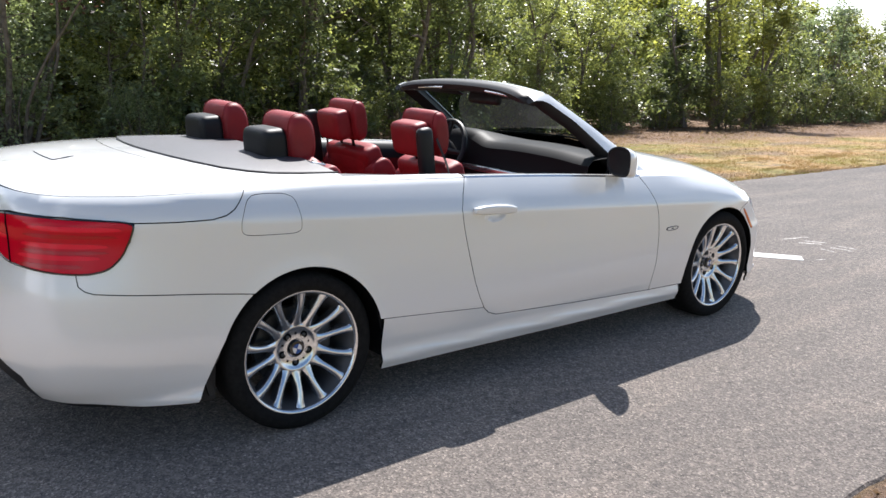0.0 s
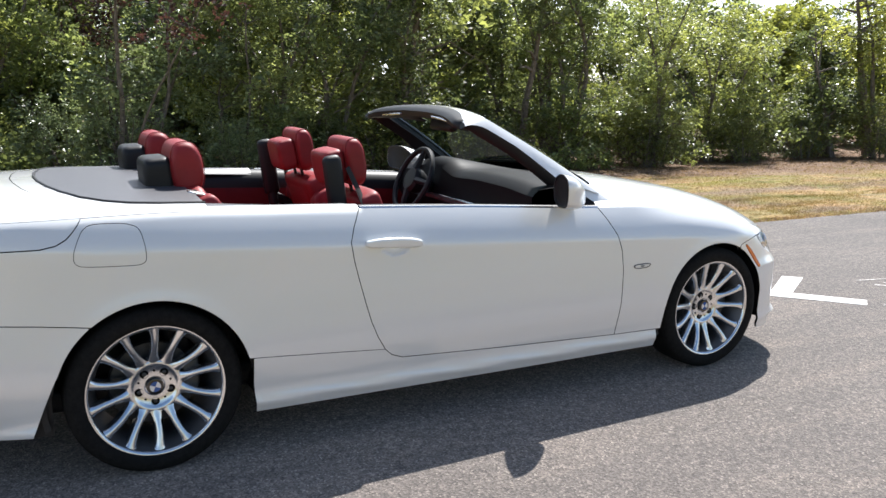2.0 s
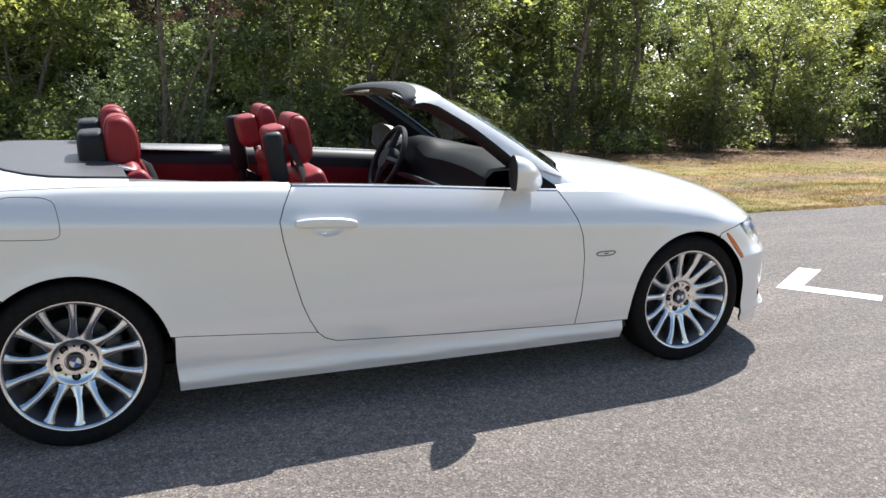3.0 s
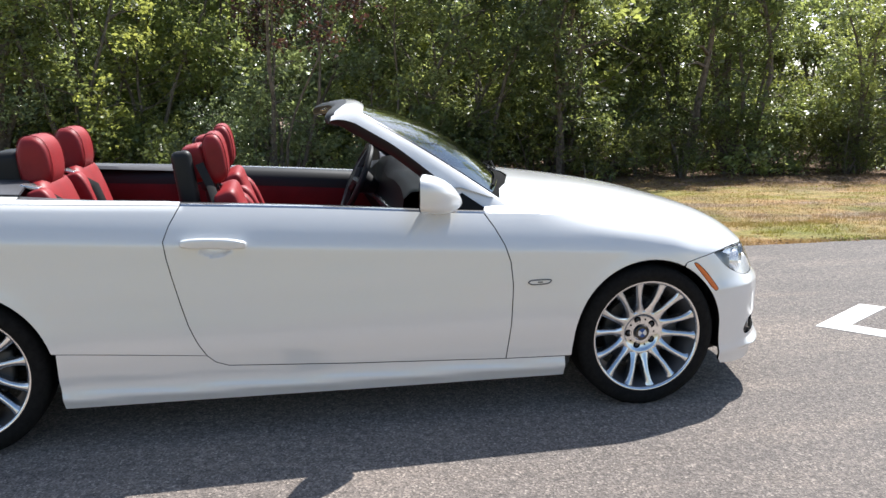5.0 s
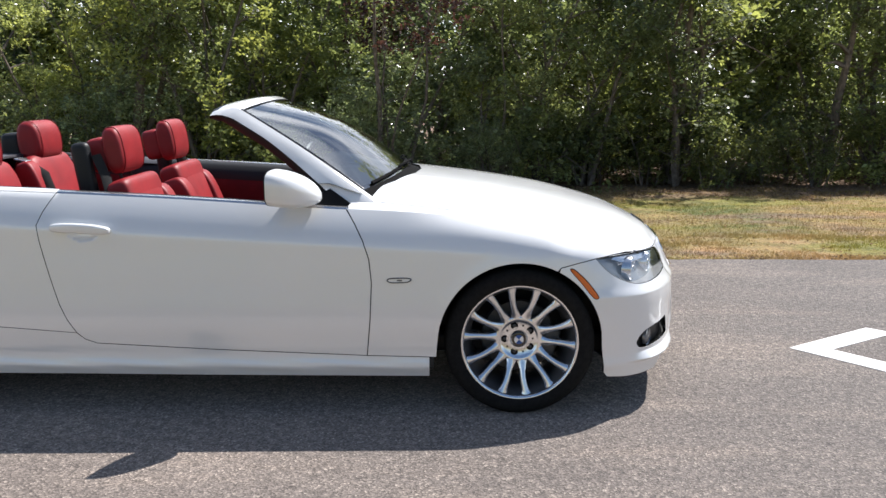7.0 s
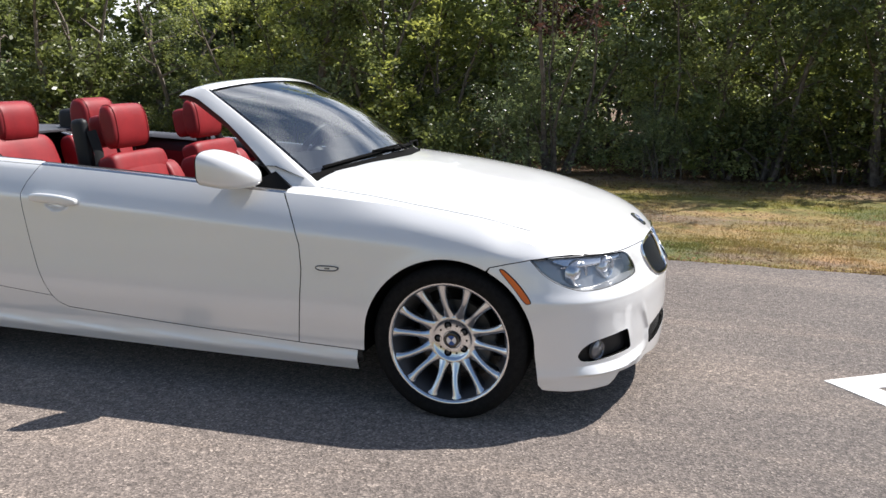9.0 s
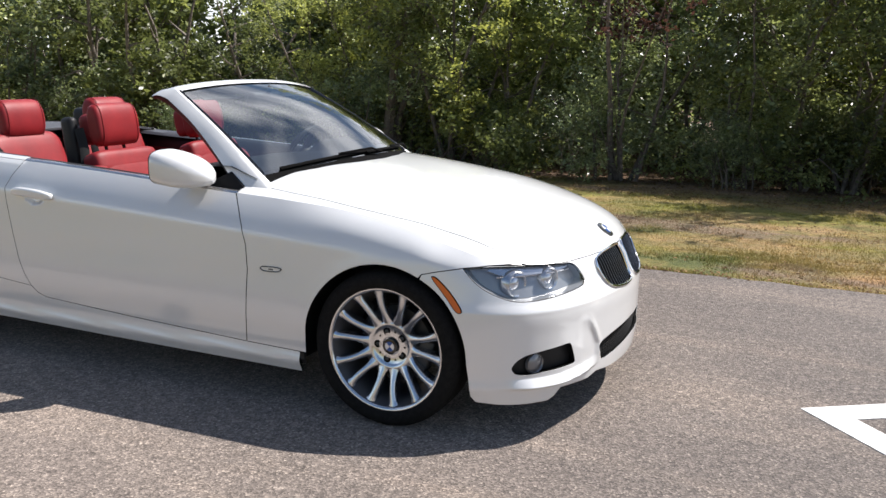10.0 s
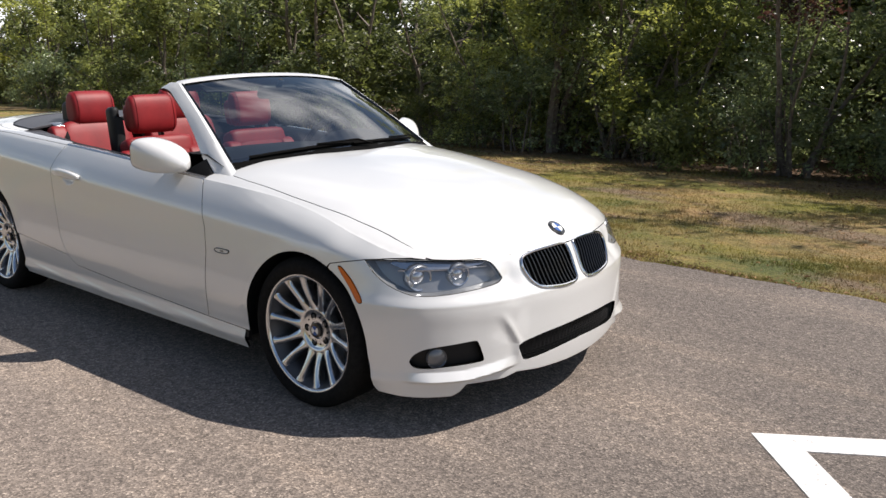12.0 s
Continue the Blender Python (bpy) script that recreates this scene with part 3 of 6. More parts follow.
def build_wood():
    rng, few = random.Random(8), random.Random(3)
    used = set()
    x = -27.0
    while x < 36:
        drift = 0.012 * x
        # olive kinds favoured at both ends and far back, their colour standing for sunlight
        sunny = 1.0 if x > 7 or x < -10 else 0.0
        for y0, off, sets, weights in ((10.7, 0.0, FRONT_KINDS, (3, 2 + 5 * sunny, 4)), (12.9, 0.8, FRONT_KINDS, (4, 1 + 6 * sunny, 2)), (15.3, 0.4, BACK_KINDS, (8 - 5 * sunny, 1 + 4 * sunny)), (18.5, 1.3, BACK_KINDS, (1, 5))):
            if sets is FRONT_KINDS and (y0 > 12 or not -9 < x < 14):
                sets = FAR_KINDS
            label, kinds = rng.choices(sets, weights)[0]
            where = (x + off + rng.uniform(-0.5, 0.5), y0 + rng.uniform(-0.6, 0.6) + drift, rng.uniform(0, 360), rng.uniform(0.85, 1.12) * (0.9 if x > 7 else 1.0))
            if (sunny and y0 > 12 and rng.random() < (0.22 if y0 > 16 else 0.06)):
                continue
            plant(rng.choice(kinds), where, used, label, "tree", "trees of the wood")
        for _ in range(2):
            label, kinds = SHRUB_KINDS[0 if rng.random() < 0.35 else 1]
            if x > 5:
                label, kinds = SHRUB_KINDS[0]
            first, where = rng.choice(kinds), (x + rng.uniform(-0.9, 0.9), 10.2 + rng.uniform(-0.5, 0.9) + drift, rng.uniform(0, 360), rng.uniform(0.6, 1.25))
            if x < 5 or few.random() < 0.85:
                plant(first, where, used, label, "shrub", "shrubs along the wood")
        x += 1.9 if x < 8 else 2.2
    for k in range(13):
        x = 2.6 + 1.25 * k
        plant(SHRUB_KINDS[k % 2][1][k % 3 % 2], (x + few.uniform(-0.3, 0.3), 11.7 + few.uniform(-0.4, 0.5), few.uniform(0, 360), few.uniform(0.9, 1.3)), used, "dense shrub under the trees of the wood", "shrub", "shrubs along the wood")
    for x, y, turn, k in ((2.7, 10.5, 20, 2), (8.8, 10.8, 260, 1), (-3.2, 10.7, 75, 2)):
        plant(FRONT_KINDS[0][1][k], (x, y, turn, 1.12), used, "tall slender green-leaved tree at the edge of the wood", "tree", "trees of the wood")
    for x, y, turn, k in ((5.0, 11.0, 140, 2),):
        plant(FRONT_KINDS[2 if k == 1 else 0][1][k], (x, y, turn, 1.6), used, "tall green tree leaning over the verge", "tree", "trees of the wood")
    # the two far ends of the wood
    for k in range(7):
        for x in (-28.6 - 1.4 * k, 37.0 + 1.3 * k):
            label, kinds = FAR_KINDS[k % 3]
            plant(kinds[0], (x, 11.2 + 2.1 * (k % 3), 53 * k, 1.05), used, label, "tree", "trees of the wood")
    thickets = [make_tree(341 + i, 2.0, 1.3, 6, 2200, 0.17, LEAF_A, 0.02, "shrub") for i in range(2)]
    for k in range(32):
        plant(thickets[k % 2], (-30.0 + 2.1 * k + few.uniform(-0.5, 0.5), 20.3 + few.uniform(-0.8, 0.8), few.uniform(0, 360), few.uniform(0.9, 1.25)), used, "dark green undergrowth deep in the wood", "shrub", "undergrowth deep in the wood")
    stout = make_tree(305, 6.4, 1.2, 3, 5200, 0.095, LEAF_B, 0.45, girth=1.7)
    plant(stout, (19.5, 11.3, 30, 1.0), used, "tree with thick dark leaning stems and a thin crown", "tree", "trees of the wood")
    plant(stout, (-4.6, 10.6, 200, 0.9), used, "tree with thick dark leaning stems and a thin crown", "tree", "trees of the wood")
    bright = make_tree(201, 0.8, 0.45, 7, 2600, 0.085, LEAF_B, 0.02, "shrub")
    plant(bright, (-2.0, 9.4, 0, 1.0), used, "low yellow-green shrub in sun at the edge of the wood", "shrub", "shrubs along the wood")
    plant(BRONZE, (0.0, 10.2, 40, 1.0), used, "small tree with bronze-red leaves among green ones", "tree", "trees of the wood")
    # kinds that the draw never planted
    for _, kinds in FRONT_KINDS + BACK_KINDS + FAR_KINDS + SHRUB_KINDS:
        for first in kinds:
            if first.name not in used:
                for ob in list(first.children) + [first]:
                    bpy.data.objects.remove(ob)


build_wood()


# ---------------------------------------------------------------- grass and litter on the verge
def blades(name, n, place, height, width, mat, label, seed, flat=False):
    rng = np.random.default_rng(seed)
    x, y = place(rng, n)
    z = fall(x, y)
    z = np.where(y < 2.4, -0.012, z)
    h = height * rng.uniform(0.4, 1.3, n)
    a = rng.uniform(0, 2 * np.pi, n)
    w = width * rng.uniform(0.6, 1.4, n)
    side = np.stack([np.cos(a), np.sin(a), np.zeros(n)], 1) * w[:, None] * 0.5
    lean = rng.normal(size=(n, 3)) * 0.55
    lean[:, 2] = 0.12 if flat else 1.0
    base = np.stack([x, y, z + (0.012 if flat else 0.0)], 1)
    tip = base + lean * h[:, None]
    if flat:
        mid = base + lean * h[:, None] * 0.5
        mid[:, 2] += 0.012
        v = np.stack([base, mid + side, tip, mid - side], 1).reshape(-1, 3)
        k = 4
    else:
        v = np.stack([base - side, base + side, tip], 1).reshape(-1, 3)
        k = 3
    me = bpy.data.meshes.new(name)
    me.vertices.add(k * n)
    me.vertices.foreach_set("co", v.ravel())
    me.loops.add(k * n)
    me.loops.foreach_set("vertex_index", np.arange(k * n, dtype=np.int32))
    me.polygons.add(n)
    me.polygons.foreach_set("loop_start", np.arange(0, k * n, k, dtype=np.int32))
    me.update(calc_edges=True)
    me.materials.append(mat)
    tagged(new(name, me), label, name.replace("_", " "), kind="stuff")


def verge(rng, n):
    x = rng.uniform(-14, 24, n) * rng.uniform(0.3, 1, n)
    y = 2.42 + 7.6 * rng.uniform(0, 1, n) ** 1.25
    keep = np.array([noise.noise((a * 0.6, b * 0.6, 0.0)) + 0.6 * noise.noise((a * 3.0, b * 3.0, 5.0)) for a, b in zip(x, y)]) > -0.22
    y = np.where(keep, y, 2.45 + (y - 2.45) * 0.25)
    return x, y


def road_edge(rng, n):
    far = rng.uniform(size=n) < 0.45
    x = rng.uniform(-10, 22, n)
    clump = np.array([noise.noise((a * 1.3, 0.0, 2.0)) for a in x])
    y = np.where(far, 2.42 + np.abs(rng.normal(size=n)) * (0.10 + 0.18 * np.clip(clump, 0, 1)), -2.42 - np.abs(rng.normal(size=n)) * 0.2)
    y = np.where(rng.uniform(size=n) < 0.25, y + rng.uniform(0, 1.2, n) * np.sign(y), y)
    y = np.where((rng.uniform(size=n) < 0.3) & (x > 0) & (x < 12), 5.2 + rng.normal(size=n) * 0.45, y)
    return x, y


def wood_floor(rng, n):
    return rng.uniform(-20, 26, n), rng.uniform(7.6, 11.5, n) + rng.normal(size=n) * 0.3


blades("grass", 170000, verge, 0.026, 0.008, BLADE, "short dry yellow-green mown grass", 5)
blades("leaf_litter", 13000, road_edge, 0.035, 0.022, DEAD, "pale dead leaves along the edge of the asphalt", 6, True)
blades("fallen_leaves", 14000, wood_floor, 0.07, 0.04, DEAD, "brown fallen leaves under the trees", 7, True)


# ---------------------------------------------------------------- the car's surface
PLAN = [(-2.41, 0), (-2.395, 0.32), (-2.345, 0.55), (-2.245, 0.705), (-2.07, 0.80), (-1.8, 0.852), (-1.38, 0.878), (-0.9, 0.884), (-0.4, 0.886), (0.2, 0.884),
        (0.7, 0.878), (1.1, 0.875), (1.38, 0.874), (1.6, 0.864), (1.78, 0.835), (1.90, 0.775), (1.994, 0.68), (2.069, 0.55), (2.139, 0.33), (2.175, 0)]
_q = np.array([(-2.395, -0.32)] + PLAN + [(2.139, -0.33)])
_t = np.concatenate([[0], np.cumsum(np.hypot(*np.diff(_q, axis=0).T))])
_t -= _t[1]
PLAN_AT = spline(np.column_stack([_t, _q]))
P_END = _t[-2]
_dense = np.linspace(0, P_END, 4000)
_dx = PLAN_AT(_dense)
LOW = spline([(0.10, 0.06), (0.16, 0.034), (0.19, 0.022), (0.215, 0.010), (0.25, 0.018), (0.31, 0.012), (0.40, 0.0), (0.58, 0.005), (0.72, 0.014), (0.85, 0.020), (1.1, 0.03)])
NOSE = spline([(0.10, 0.024), (0.15, 0.013), (0.19, 0.006), (0.25, 0.001), (0.32, 0.0), (0.42, 0.0), (0.50, 0.001), (0.516, 0.003), (0.525, 0.008), (0.548, 0.023), (0.58, 0.038), (0.63, 0.06), (0.67, 0.085), (0.72, 0.14)])
TAIL = spline([(0.10, 0.16), (0.20, 0.10), (0.28, 0.04), (0.36, 0.01), (0.45, 0.0), (0.55, 0.006), (0.62, 0.014), (0.70, 0.03), (0.80, 0.05), (0.88, 0.062), (0.93, 0.085), (0.98, 0.13)])
BELT = spline([(-2.42, 0.952), (-2.0, 0.958), (-1.6, 0.967), (-1.3, 0.970), (-0.93, 0.958), (-0.52, 0.943), (-0.08, 0.922), (0.61, 0.880), (0.9, 0.866), (1.2, 0.838),
               (1.45, 0.795), (1.65, 0.742), (1.85, 0.692), (2.0, 0.675), (2.2, 0.668)])
SPINE = spline([(-2.45, 0.95), (-2.33, 0.978), (-2.15, 1.002), (-1.9, 1.022), (-1.6, 1.03), (-1.2, 1.025), (0.6, 0.99), (0.8, 0.982), (0.95, 0.968), (1.3, 0.925), (1.66, 0.858),
                (1.95, 0.763), (2.048, 0.709), (2.09, 0.671), (2.135, 0.62)])


def p_of_x(x):
    return float(np.interp(x, _dx[:, 0], _dense))


def p_of_w(w, front=True):
    half = len(_dense) // 2
    return float(np.interp(-w, -_dx[half:, 1], _dense[half:])) if front else float(np.interp(w, _dx[:half, 1], _dense[:half]))


def step(a, b, x):
    u = np.clip((x - a) / (b - a), 0, 1)
    return u * u * (3 - 2 * u)


def side_point(p, z, inset=0.0):
    """The body's side, nose and tail: p along the outline from tail to nose, z the height. Right half, y negative."""
    p, z = np.asarray(p, float), np.asarray(z, float)
    e = 1e-3
    c = PLAN_AT(p)
    t = PLAN_AT(p + e) - PLAN_AT(p - e)
    t /= np.linalg.norm(t, axis=-1)[..., None]
    n = np.stack([-t[..., 1], t[..., 0]], -1)
    x = c[..., 0]
    crease = 0.80 - 0.055 * (x + 0.43)
    q = 0.007 * np.logaddexp(0.0, (z - crease) / 0.007)
    d = LOW(z)[..., 0] + 0.33 * q + 1.3 * q * q
    for cx in (-1.38, 1.38):
        r = np.hypot(x - cx, z - 0.318)
        d = d - 0.0035 * np.exp(-(((r - 0.345) / 0.034) ** 2)) * step(0.1, 0.4, z)
    roll = np.clip(z - BELT(x)[..., 0] + 0.075, 0, 0.1)
    d = d + 5.6 * roll * roll * step(0.85, 1.3, x) * step(1.85, 1.55, x)
    cup = np.clip(1 - ((x + 0.43) / 0.062) ** 2 - ((z - 0.787) / 0.034) ** 2, 0, 1)
    d = d + 0.020 * cup * (2 - cup) * 0.8
    f = step(1.5, 2.02, x)
    b = step(-1.75, -2.25, x)
    d = d * (1 - f) * (1 - b) + NOSE(z)[..., 0] * f + TAIL(z)[..., 0] * b
    w = c[..., 1]
    front = step(1.72, 1.84, x)
    ridge = 0.392 + 0.62 * np.clip(z - 0.33, 0, 1)
    d = d - front * 0.005 * np.exp(-(((w - ridge) / 0.018) ** 2)) * step(0.23, 0.30, z) * step(0.48, 0.40, z)
    d = d + front * 0.007 * np.exp(-np.clip(w - ridge, 0, 1) / 0.10) * step(0.0, 0.05, w - ridge) * step(0.24, 0.29, z) * step(0.47, 0.38, z)
    up = (z - 0.222 - 0.10 * np.clip(0.62 - w, 0, 1)) / 0.036
    blade = np.where(up > 0, np.clip(1 - up, 0, 1), np.clip(1 + 3.2 * up, 0, 1)) * step(0.38, 0.52, w) * step(0.82, 0.72, w)
    d = d - front * 0.026 * blade * (0.65 + 0.35 * step(0.44, 0.64, w))
    d = d + front * 0.015 * np.exp(-(((z - 0.585) / 0.06) ** 2)) * np.exp(-(((w - 0.415) / 0.045) ** 2))
    d = d + inset
    return np.stack([x - n[..., 0] * d, -(c[..., 1] - n[..., 1] * d), z], -1)


_sh = side_point(_dense, BELT(_dx[:, 0])[:, 0])


def shoulder(x):
    """Half width and height of the shoulder line at x."""
    w = np.interp(x, _sh[:, 0], -_sh[:, 1])
    return w, np.interp(x, _sh[:, 0], _sh[:, 2])


def top_point(x, y, inset=0.0):
    """Bonnet and boot: height over the plan."""
    x, y = np.asarray(x, float), np.asarray(y, float)
    w, zs = shoulder(x)
    t = np.clip(np.abs(y) / np.maximum(w, 1e-3), 0, 1)
    rise = np.maximum(SPINE(x)[..., 0] - zs, 0)
    c = np.clip(1 - t**2.8, 0, 1) ** 0.9
    return np.stack([x, y, zs + rise * c - inset], -1)


def inside(pts, poly):
    x, y = pts[:, 0], pts[:, 1]
    r = np.zeros(len(pts), bool)
    a = np.asarray(poly)
    b = np.roll(a, -1, axis=0)
    for (x0, y0), (x1, y1) in zip(a, b):
        cross = (y0 > y) != (y1 > y)
        r ^= cross & (x < (x1 - x0) * (y - y0) / (y1 - y0 + 1e-12) + x0)
    return r


def shrink(poly, gap):
    a = np.asarray(poly, float)
    area = np.sum(a[:, 0] * np.roll(a[:, 1], -1) - np.roll(a[:, 0], -1) * a[:, 1])
    if area < 0:
        a = a[::-1]
    e = np.roll(a, -1, axis=0) - a
    e /= np.linalg.norm(e, axis=1)[:, None] + 1e-12
    n = np.stack([-e[:, 1], e[:, 0]], 1)
    m = n + np.roll(n, 1, axis=0)
    k = np.maximum(np.sum(m * n, axis=1), 0.5)
    return a + m / k[:, None] * gap


def refine(poly, most):
    a, out = np.asarray(poly, float), []
    for p, q in zip(a, np.roll(a, -1, axis=0)):
        n = max(1, int(np.ceil(np.linalg.norm(q - p) / most)))
        out += [p + (q - p) * i / n for i in range(n)]
    return np.array(out)


from mathutils.geometry import delaunay_2d_cdt


def round_over(a, b, nor, surface):
    """Turns the normals beside the shoulder line towards each other, so that side and top meet in a rounded edge."""
    e, near = 2e-3, 0.028
    if surface is side_surface:
        x = PLAN_AT(a)[:, 0]
        p, gap = a, BELT(x)[:, 0] - b
    else:
        x = a
        w, _ = shoulder(a)
        p, gap = np.interp(a, _dx[:, 0], _dense), w - np.abs(b)
    use = (gap > -0.01) & (gap < near) & ((x < -0.55) & (x > -2.3))
    if not use.any():
        return nor
    z = BELT(PLAN_AT(p)[:, 0])[:, 0]
    ns = np.cross(side_point(p + e, z) - side_point(p - e, z), side_point(p, z) - side_point(p, z - 2 * e))
    v = side_point(p, z)
    nt = np.cross(top_point(v[:, 0] + e, v[:, 1] + 0.004) - top_point(v[:, 0] - e, v[:, 1] + 0.004), top_point(v[:, 0], v[:, 1] + 0.006) - top_point(v[:, 0], v[:, 1] + 0.002))
    ns /= np.linalg.norm(ns, axis=1)[:, None] + 1e-12
    nt /= np.linalg.norm(nt, axis=1)[:, None] + 1e-12
    ns *= np.sign(-ns[:, 1:2])
    nt *= np.sign(nt[:, 2:3])
    edge = ns + nt
    edge /= np.linalg.norm(edge, axis=1)[:, None] + 1e-12
    if surface is top_surface:
        edge[:, 1] *= np.sign(-b)
    k = np.where(use, 1 - step(0.0, near, np.clip(gap, 0, None)), 0.0)[:, None]
    out = nor * (1 - k) + edge * k
    return out / np.linalg.norm(out, axis=1)[:, None]


def panel(name, poly, surface, mat, parent, holes=(), gap=0.0022, cell=(0.035, 0.025), depth=0.012, inset=0.0, left=False, label="", lip=0.0008):
    """A sheet cut out of the body's surface along a closed line, with turned-in edges. left: the mirrored panel too."""
    outer = refine(shrink(poly, gap), 0.02)
    rings = [outer] + [refine(shrink(h, -gap), 0.012) for h in holes]
    lo, hi = outer.min(0), outer.max(0)
    gx, gz = np.meshgrid(np.arange(lo[0], hi[0], cell[0]), np.arange(lo[1], hi[1], cell[1]))
    if surface is side_surface:
        gx, gz = np.meshgrid(np.arange(lo[0], hi[0], cell[0]), np.arange(lo[1] - 0.2, hi[1] + 0.2, cell[1]))
        gz = gz - 0.055 * np.clip(PLAN_AT(gx)[..., 0], -1.9, 1.5)
    pts = np.column_stack([gx.ravel(), gz.ravel()])
    keep = inside(pts, shrink(outer, min(cell) * 0.4))
    for r in rings[1:]:
        keep &= ~inside(pts, shrink(r, -min(cell) * 0.4))
    pts = pts[keep]
    verts, edges = [], []
    for r in rings:
        s = len(verts)
        verts += [Vector(v) for v in r]
        edges += [(s + i, s + (i + 1) % len(r)) for i in range(len(r))]
    verts += [Vector(v) for v in pts]
    vo, _, fo, *_ = delaunay_2d_cdt(verts, edges, [], 0, 1e-6)
    v2 = np.array([tuple(v) for v in vo])
    tri = np.array([tuple(f) for f in fo])
    mid = v2[tri].mean(axis=1)
    ok = inside(mid, outer)
    for r in rings[1:]:
        ok &= ~inside(mid, r)
    tri = tri[ok]
    a, b = v2[:, 0], v2[:, 1]
    co = surface(a, b, inset)
    e = 2e-3
    du = surface(a + e, b, inset) - surface(a - e, b, inset)
    dv = surface(a, b + e, inset) - surface(a, b - e, inset)
    nor = np.cross(du, dv)
    nor /= np.linalg.norm(nor, axis=1)[:, None] + 1e-12
    nor = round_over(a, b, nor, surface)
    made = []
    for side in ((1, -1) if left else (1,)):
        c, n, t = co.copy(), nor.copy(), tri.copy()
        if side < 0:
            c[:, 1] *= -1
            n[:, 1] *= -1
        f = np.cross(c[t[:, 1]] - c[t[:, 0]], c[t[:, 2]] - c[t[:, 0]])
        flip = np.sum(f * n[t[:, 0]], axis=1) < 0
        t[flip] = t[flip][:, ::-1]
        count = {}
        for q in t:
            for i in range(3):
                k = (int(q[i]), int(q[(i + 1) % 3]))
                count[k] = count.get(k, 0) + 1
        rim = [k for k in count if (k[1], k[0]) not in count]
        ids = sorted({i for k in rim for i in k})
        where = {i: len(c) + j for j, i in enumerate(ids)}
        back = {i: len(c) + len(ids) + j for j, i in enumerate(ids)}
        allv = np.concatenate([c, c[ids] - n[ids] * lip, c[ids] - n[ids] * depth])
        faces = [tuple(int(i) for i in q) for q in t] + [(k[1], k[0], where[k[0]], where[k[1]]) for k in rim] + [(where[k[1]], where[k[0]], back[k[0]], back[k[1]]) for k in rim]
        ob = array_object(name, allv, faces, mat, parent, label)
        me = ob.data
        if mat is PAINT:
            me.materials.append(SEAM)
            index = np.zeros(len(faces), np.int32)
            index[len(t) + len(rim):] = 1
            me.polygons.foreach_set("material_index", index)
        custom = np.zeros((len(allv), 3))
        custom[: len(c)] = n
        me.normals_split_custom_set_from_vertices([tuple(v) for v in custom])
        made.append(ob)
    return made


def side_surface(p, z, inset):
    return side_point(p, z, inset)


def top_surface(x, y, inset):
    return top_point(x, y, inset)


def sp(x, z):
    return (p_of_x(x), z)


def nose(w, z):
    return (p_of_w(w), z)


def tail(w, z):
    return (p_of_w(w, False), z)


def belt_run(x0, x1, n=24):
    """Points along the shoulder between two plan places, by outline length."""
    a, b = p_of_x(x0), p_of_x(x1)
    return [(p, float(BELT(PLAN_AT(p)[0])[0])) for p in np.linspace(a, b, n)]


def top_run(x0, x1, n=24):
    """The same points over the plan."""
    out = []
    for p, z in belt_run(x0, x1, n):
        v = side_point(p, z)
        out.append((float(v[0]), float(v[1])))
    return out


def arch(cx, a0, a1, n=22):
    """The wheel opening, as (x, z), from one angle to another in degrees."""
    out = []
    for a in np.radians(np.linspace(a0, a1, n)):
        r = 0.345 + 0.022 * max(0, -math.sin(a)) * 2
        x = r * math.cos(a) * (1 + 0.05 * max(0, -math.sin(a)))
        if a < 0:
            x = 0.345 - 0.05 * math.sin(a)
        out.append((cx + x, 0.318 + r * math.sin(a)))
    return out


car = new("car")
tagged(car, "white convertible car, roof folded away, red leather seats, on asphalt", "car")

LIP = 1.938


def soft(poly, times=2):
    """Rounds the corners of a closed line."""
    a = np.asarray(poly, float)
    for _ in range(times):
        b = np.roll(a, -1, axis=0)
        a = np.stack([a * 0.8 + b * 0.2, a * 0.2 + b * 0.8], 1).reshape(-1, 2)
    return [tuple(v) for v in a]


HEADLAMP = [sp(1.698, 0.674), sp(1.698, 0.674), sp(1.698, 0.674), sp(1.75, 0.622), sp(1.811, 0.584), sp(1.888, 0.555), nose(0.717, 0.552), nose(0.596, 0.562), nose(0.475, 0.576), nose(0.446, 0.589), nose(0.446, 0.594), nose(0.492, 0.664), nose(0.60, 0.668), nose(0.738, 0.676), sp(1.80, 0.679)]
HEADLAMP = soft(HEADLAMP)
FOG = soft([sp(1.885, 0.300), sp(1.90, 0.328), nose(0.75, 0.350), nose(0.70, 0.360), nose(0.585, 0.371), nose(0.575, 0.362), nose(0.55, 0.290), nose(0.56, 0.282), nose(0.68, 0.278), nose(0.74, 0.272), sp(1.90, 0.278)])
INTAKE = soft([(P_END + 0.05, 0.350), nose(0.06, 0.349), nose(0.25, 0.343), nose(0.375, 0.327), nose(0.402, 0.317), nose(0.372, 0.256), nose(0.355, 0.249), nose(0.28, 0.251), nose(0.14, 0.262), (P_END + 0.05, 0.268)])
KIDNEY = soft([nose(0.026, 0.655), nose(0.04, 0.672), nose(0.25, 0.668), nose(0.335, 0.656), nose(0.345, 0.62), nose(0.315, 0.565), nose(0.27, 0.532), nose(0.14, 0.519), nose(0.05, 0.522), nose(0.026, 0.54)])
MARKER = soft([sp(1.578, 0.640), sp(1.60, 0.640), sp(1.655, 0.59), sp(1.713, 0.516), sp(1.688, 0.508), sp(1.635, 0.575)])
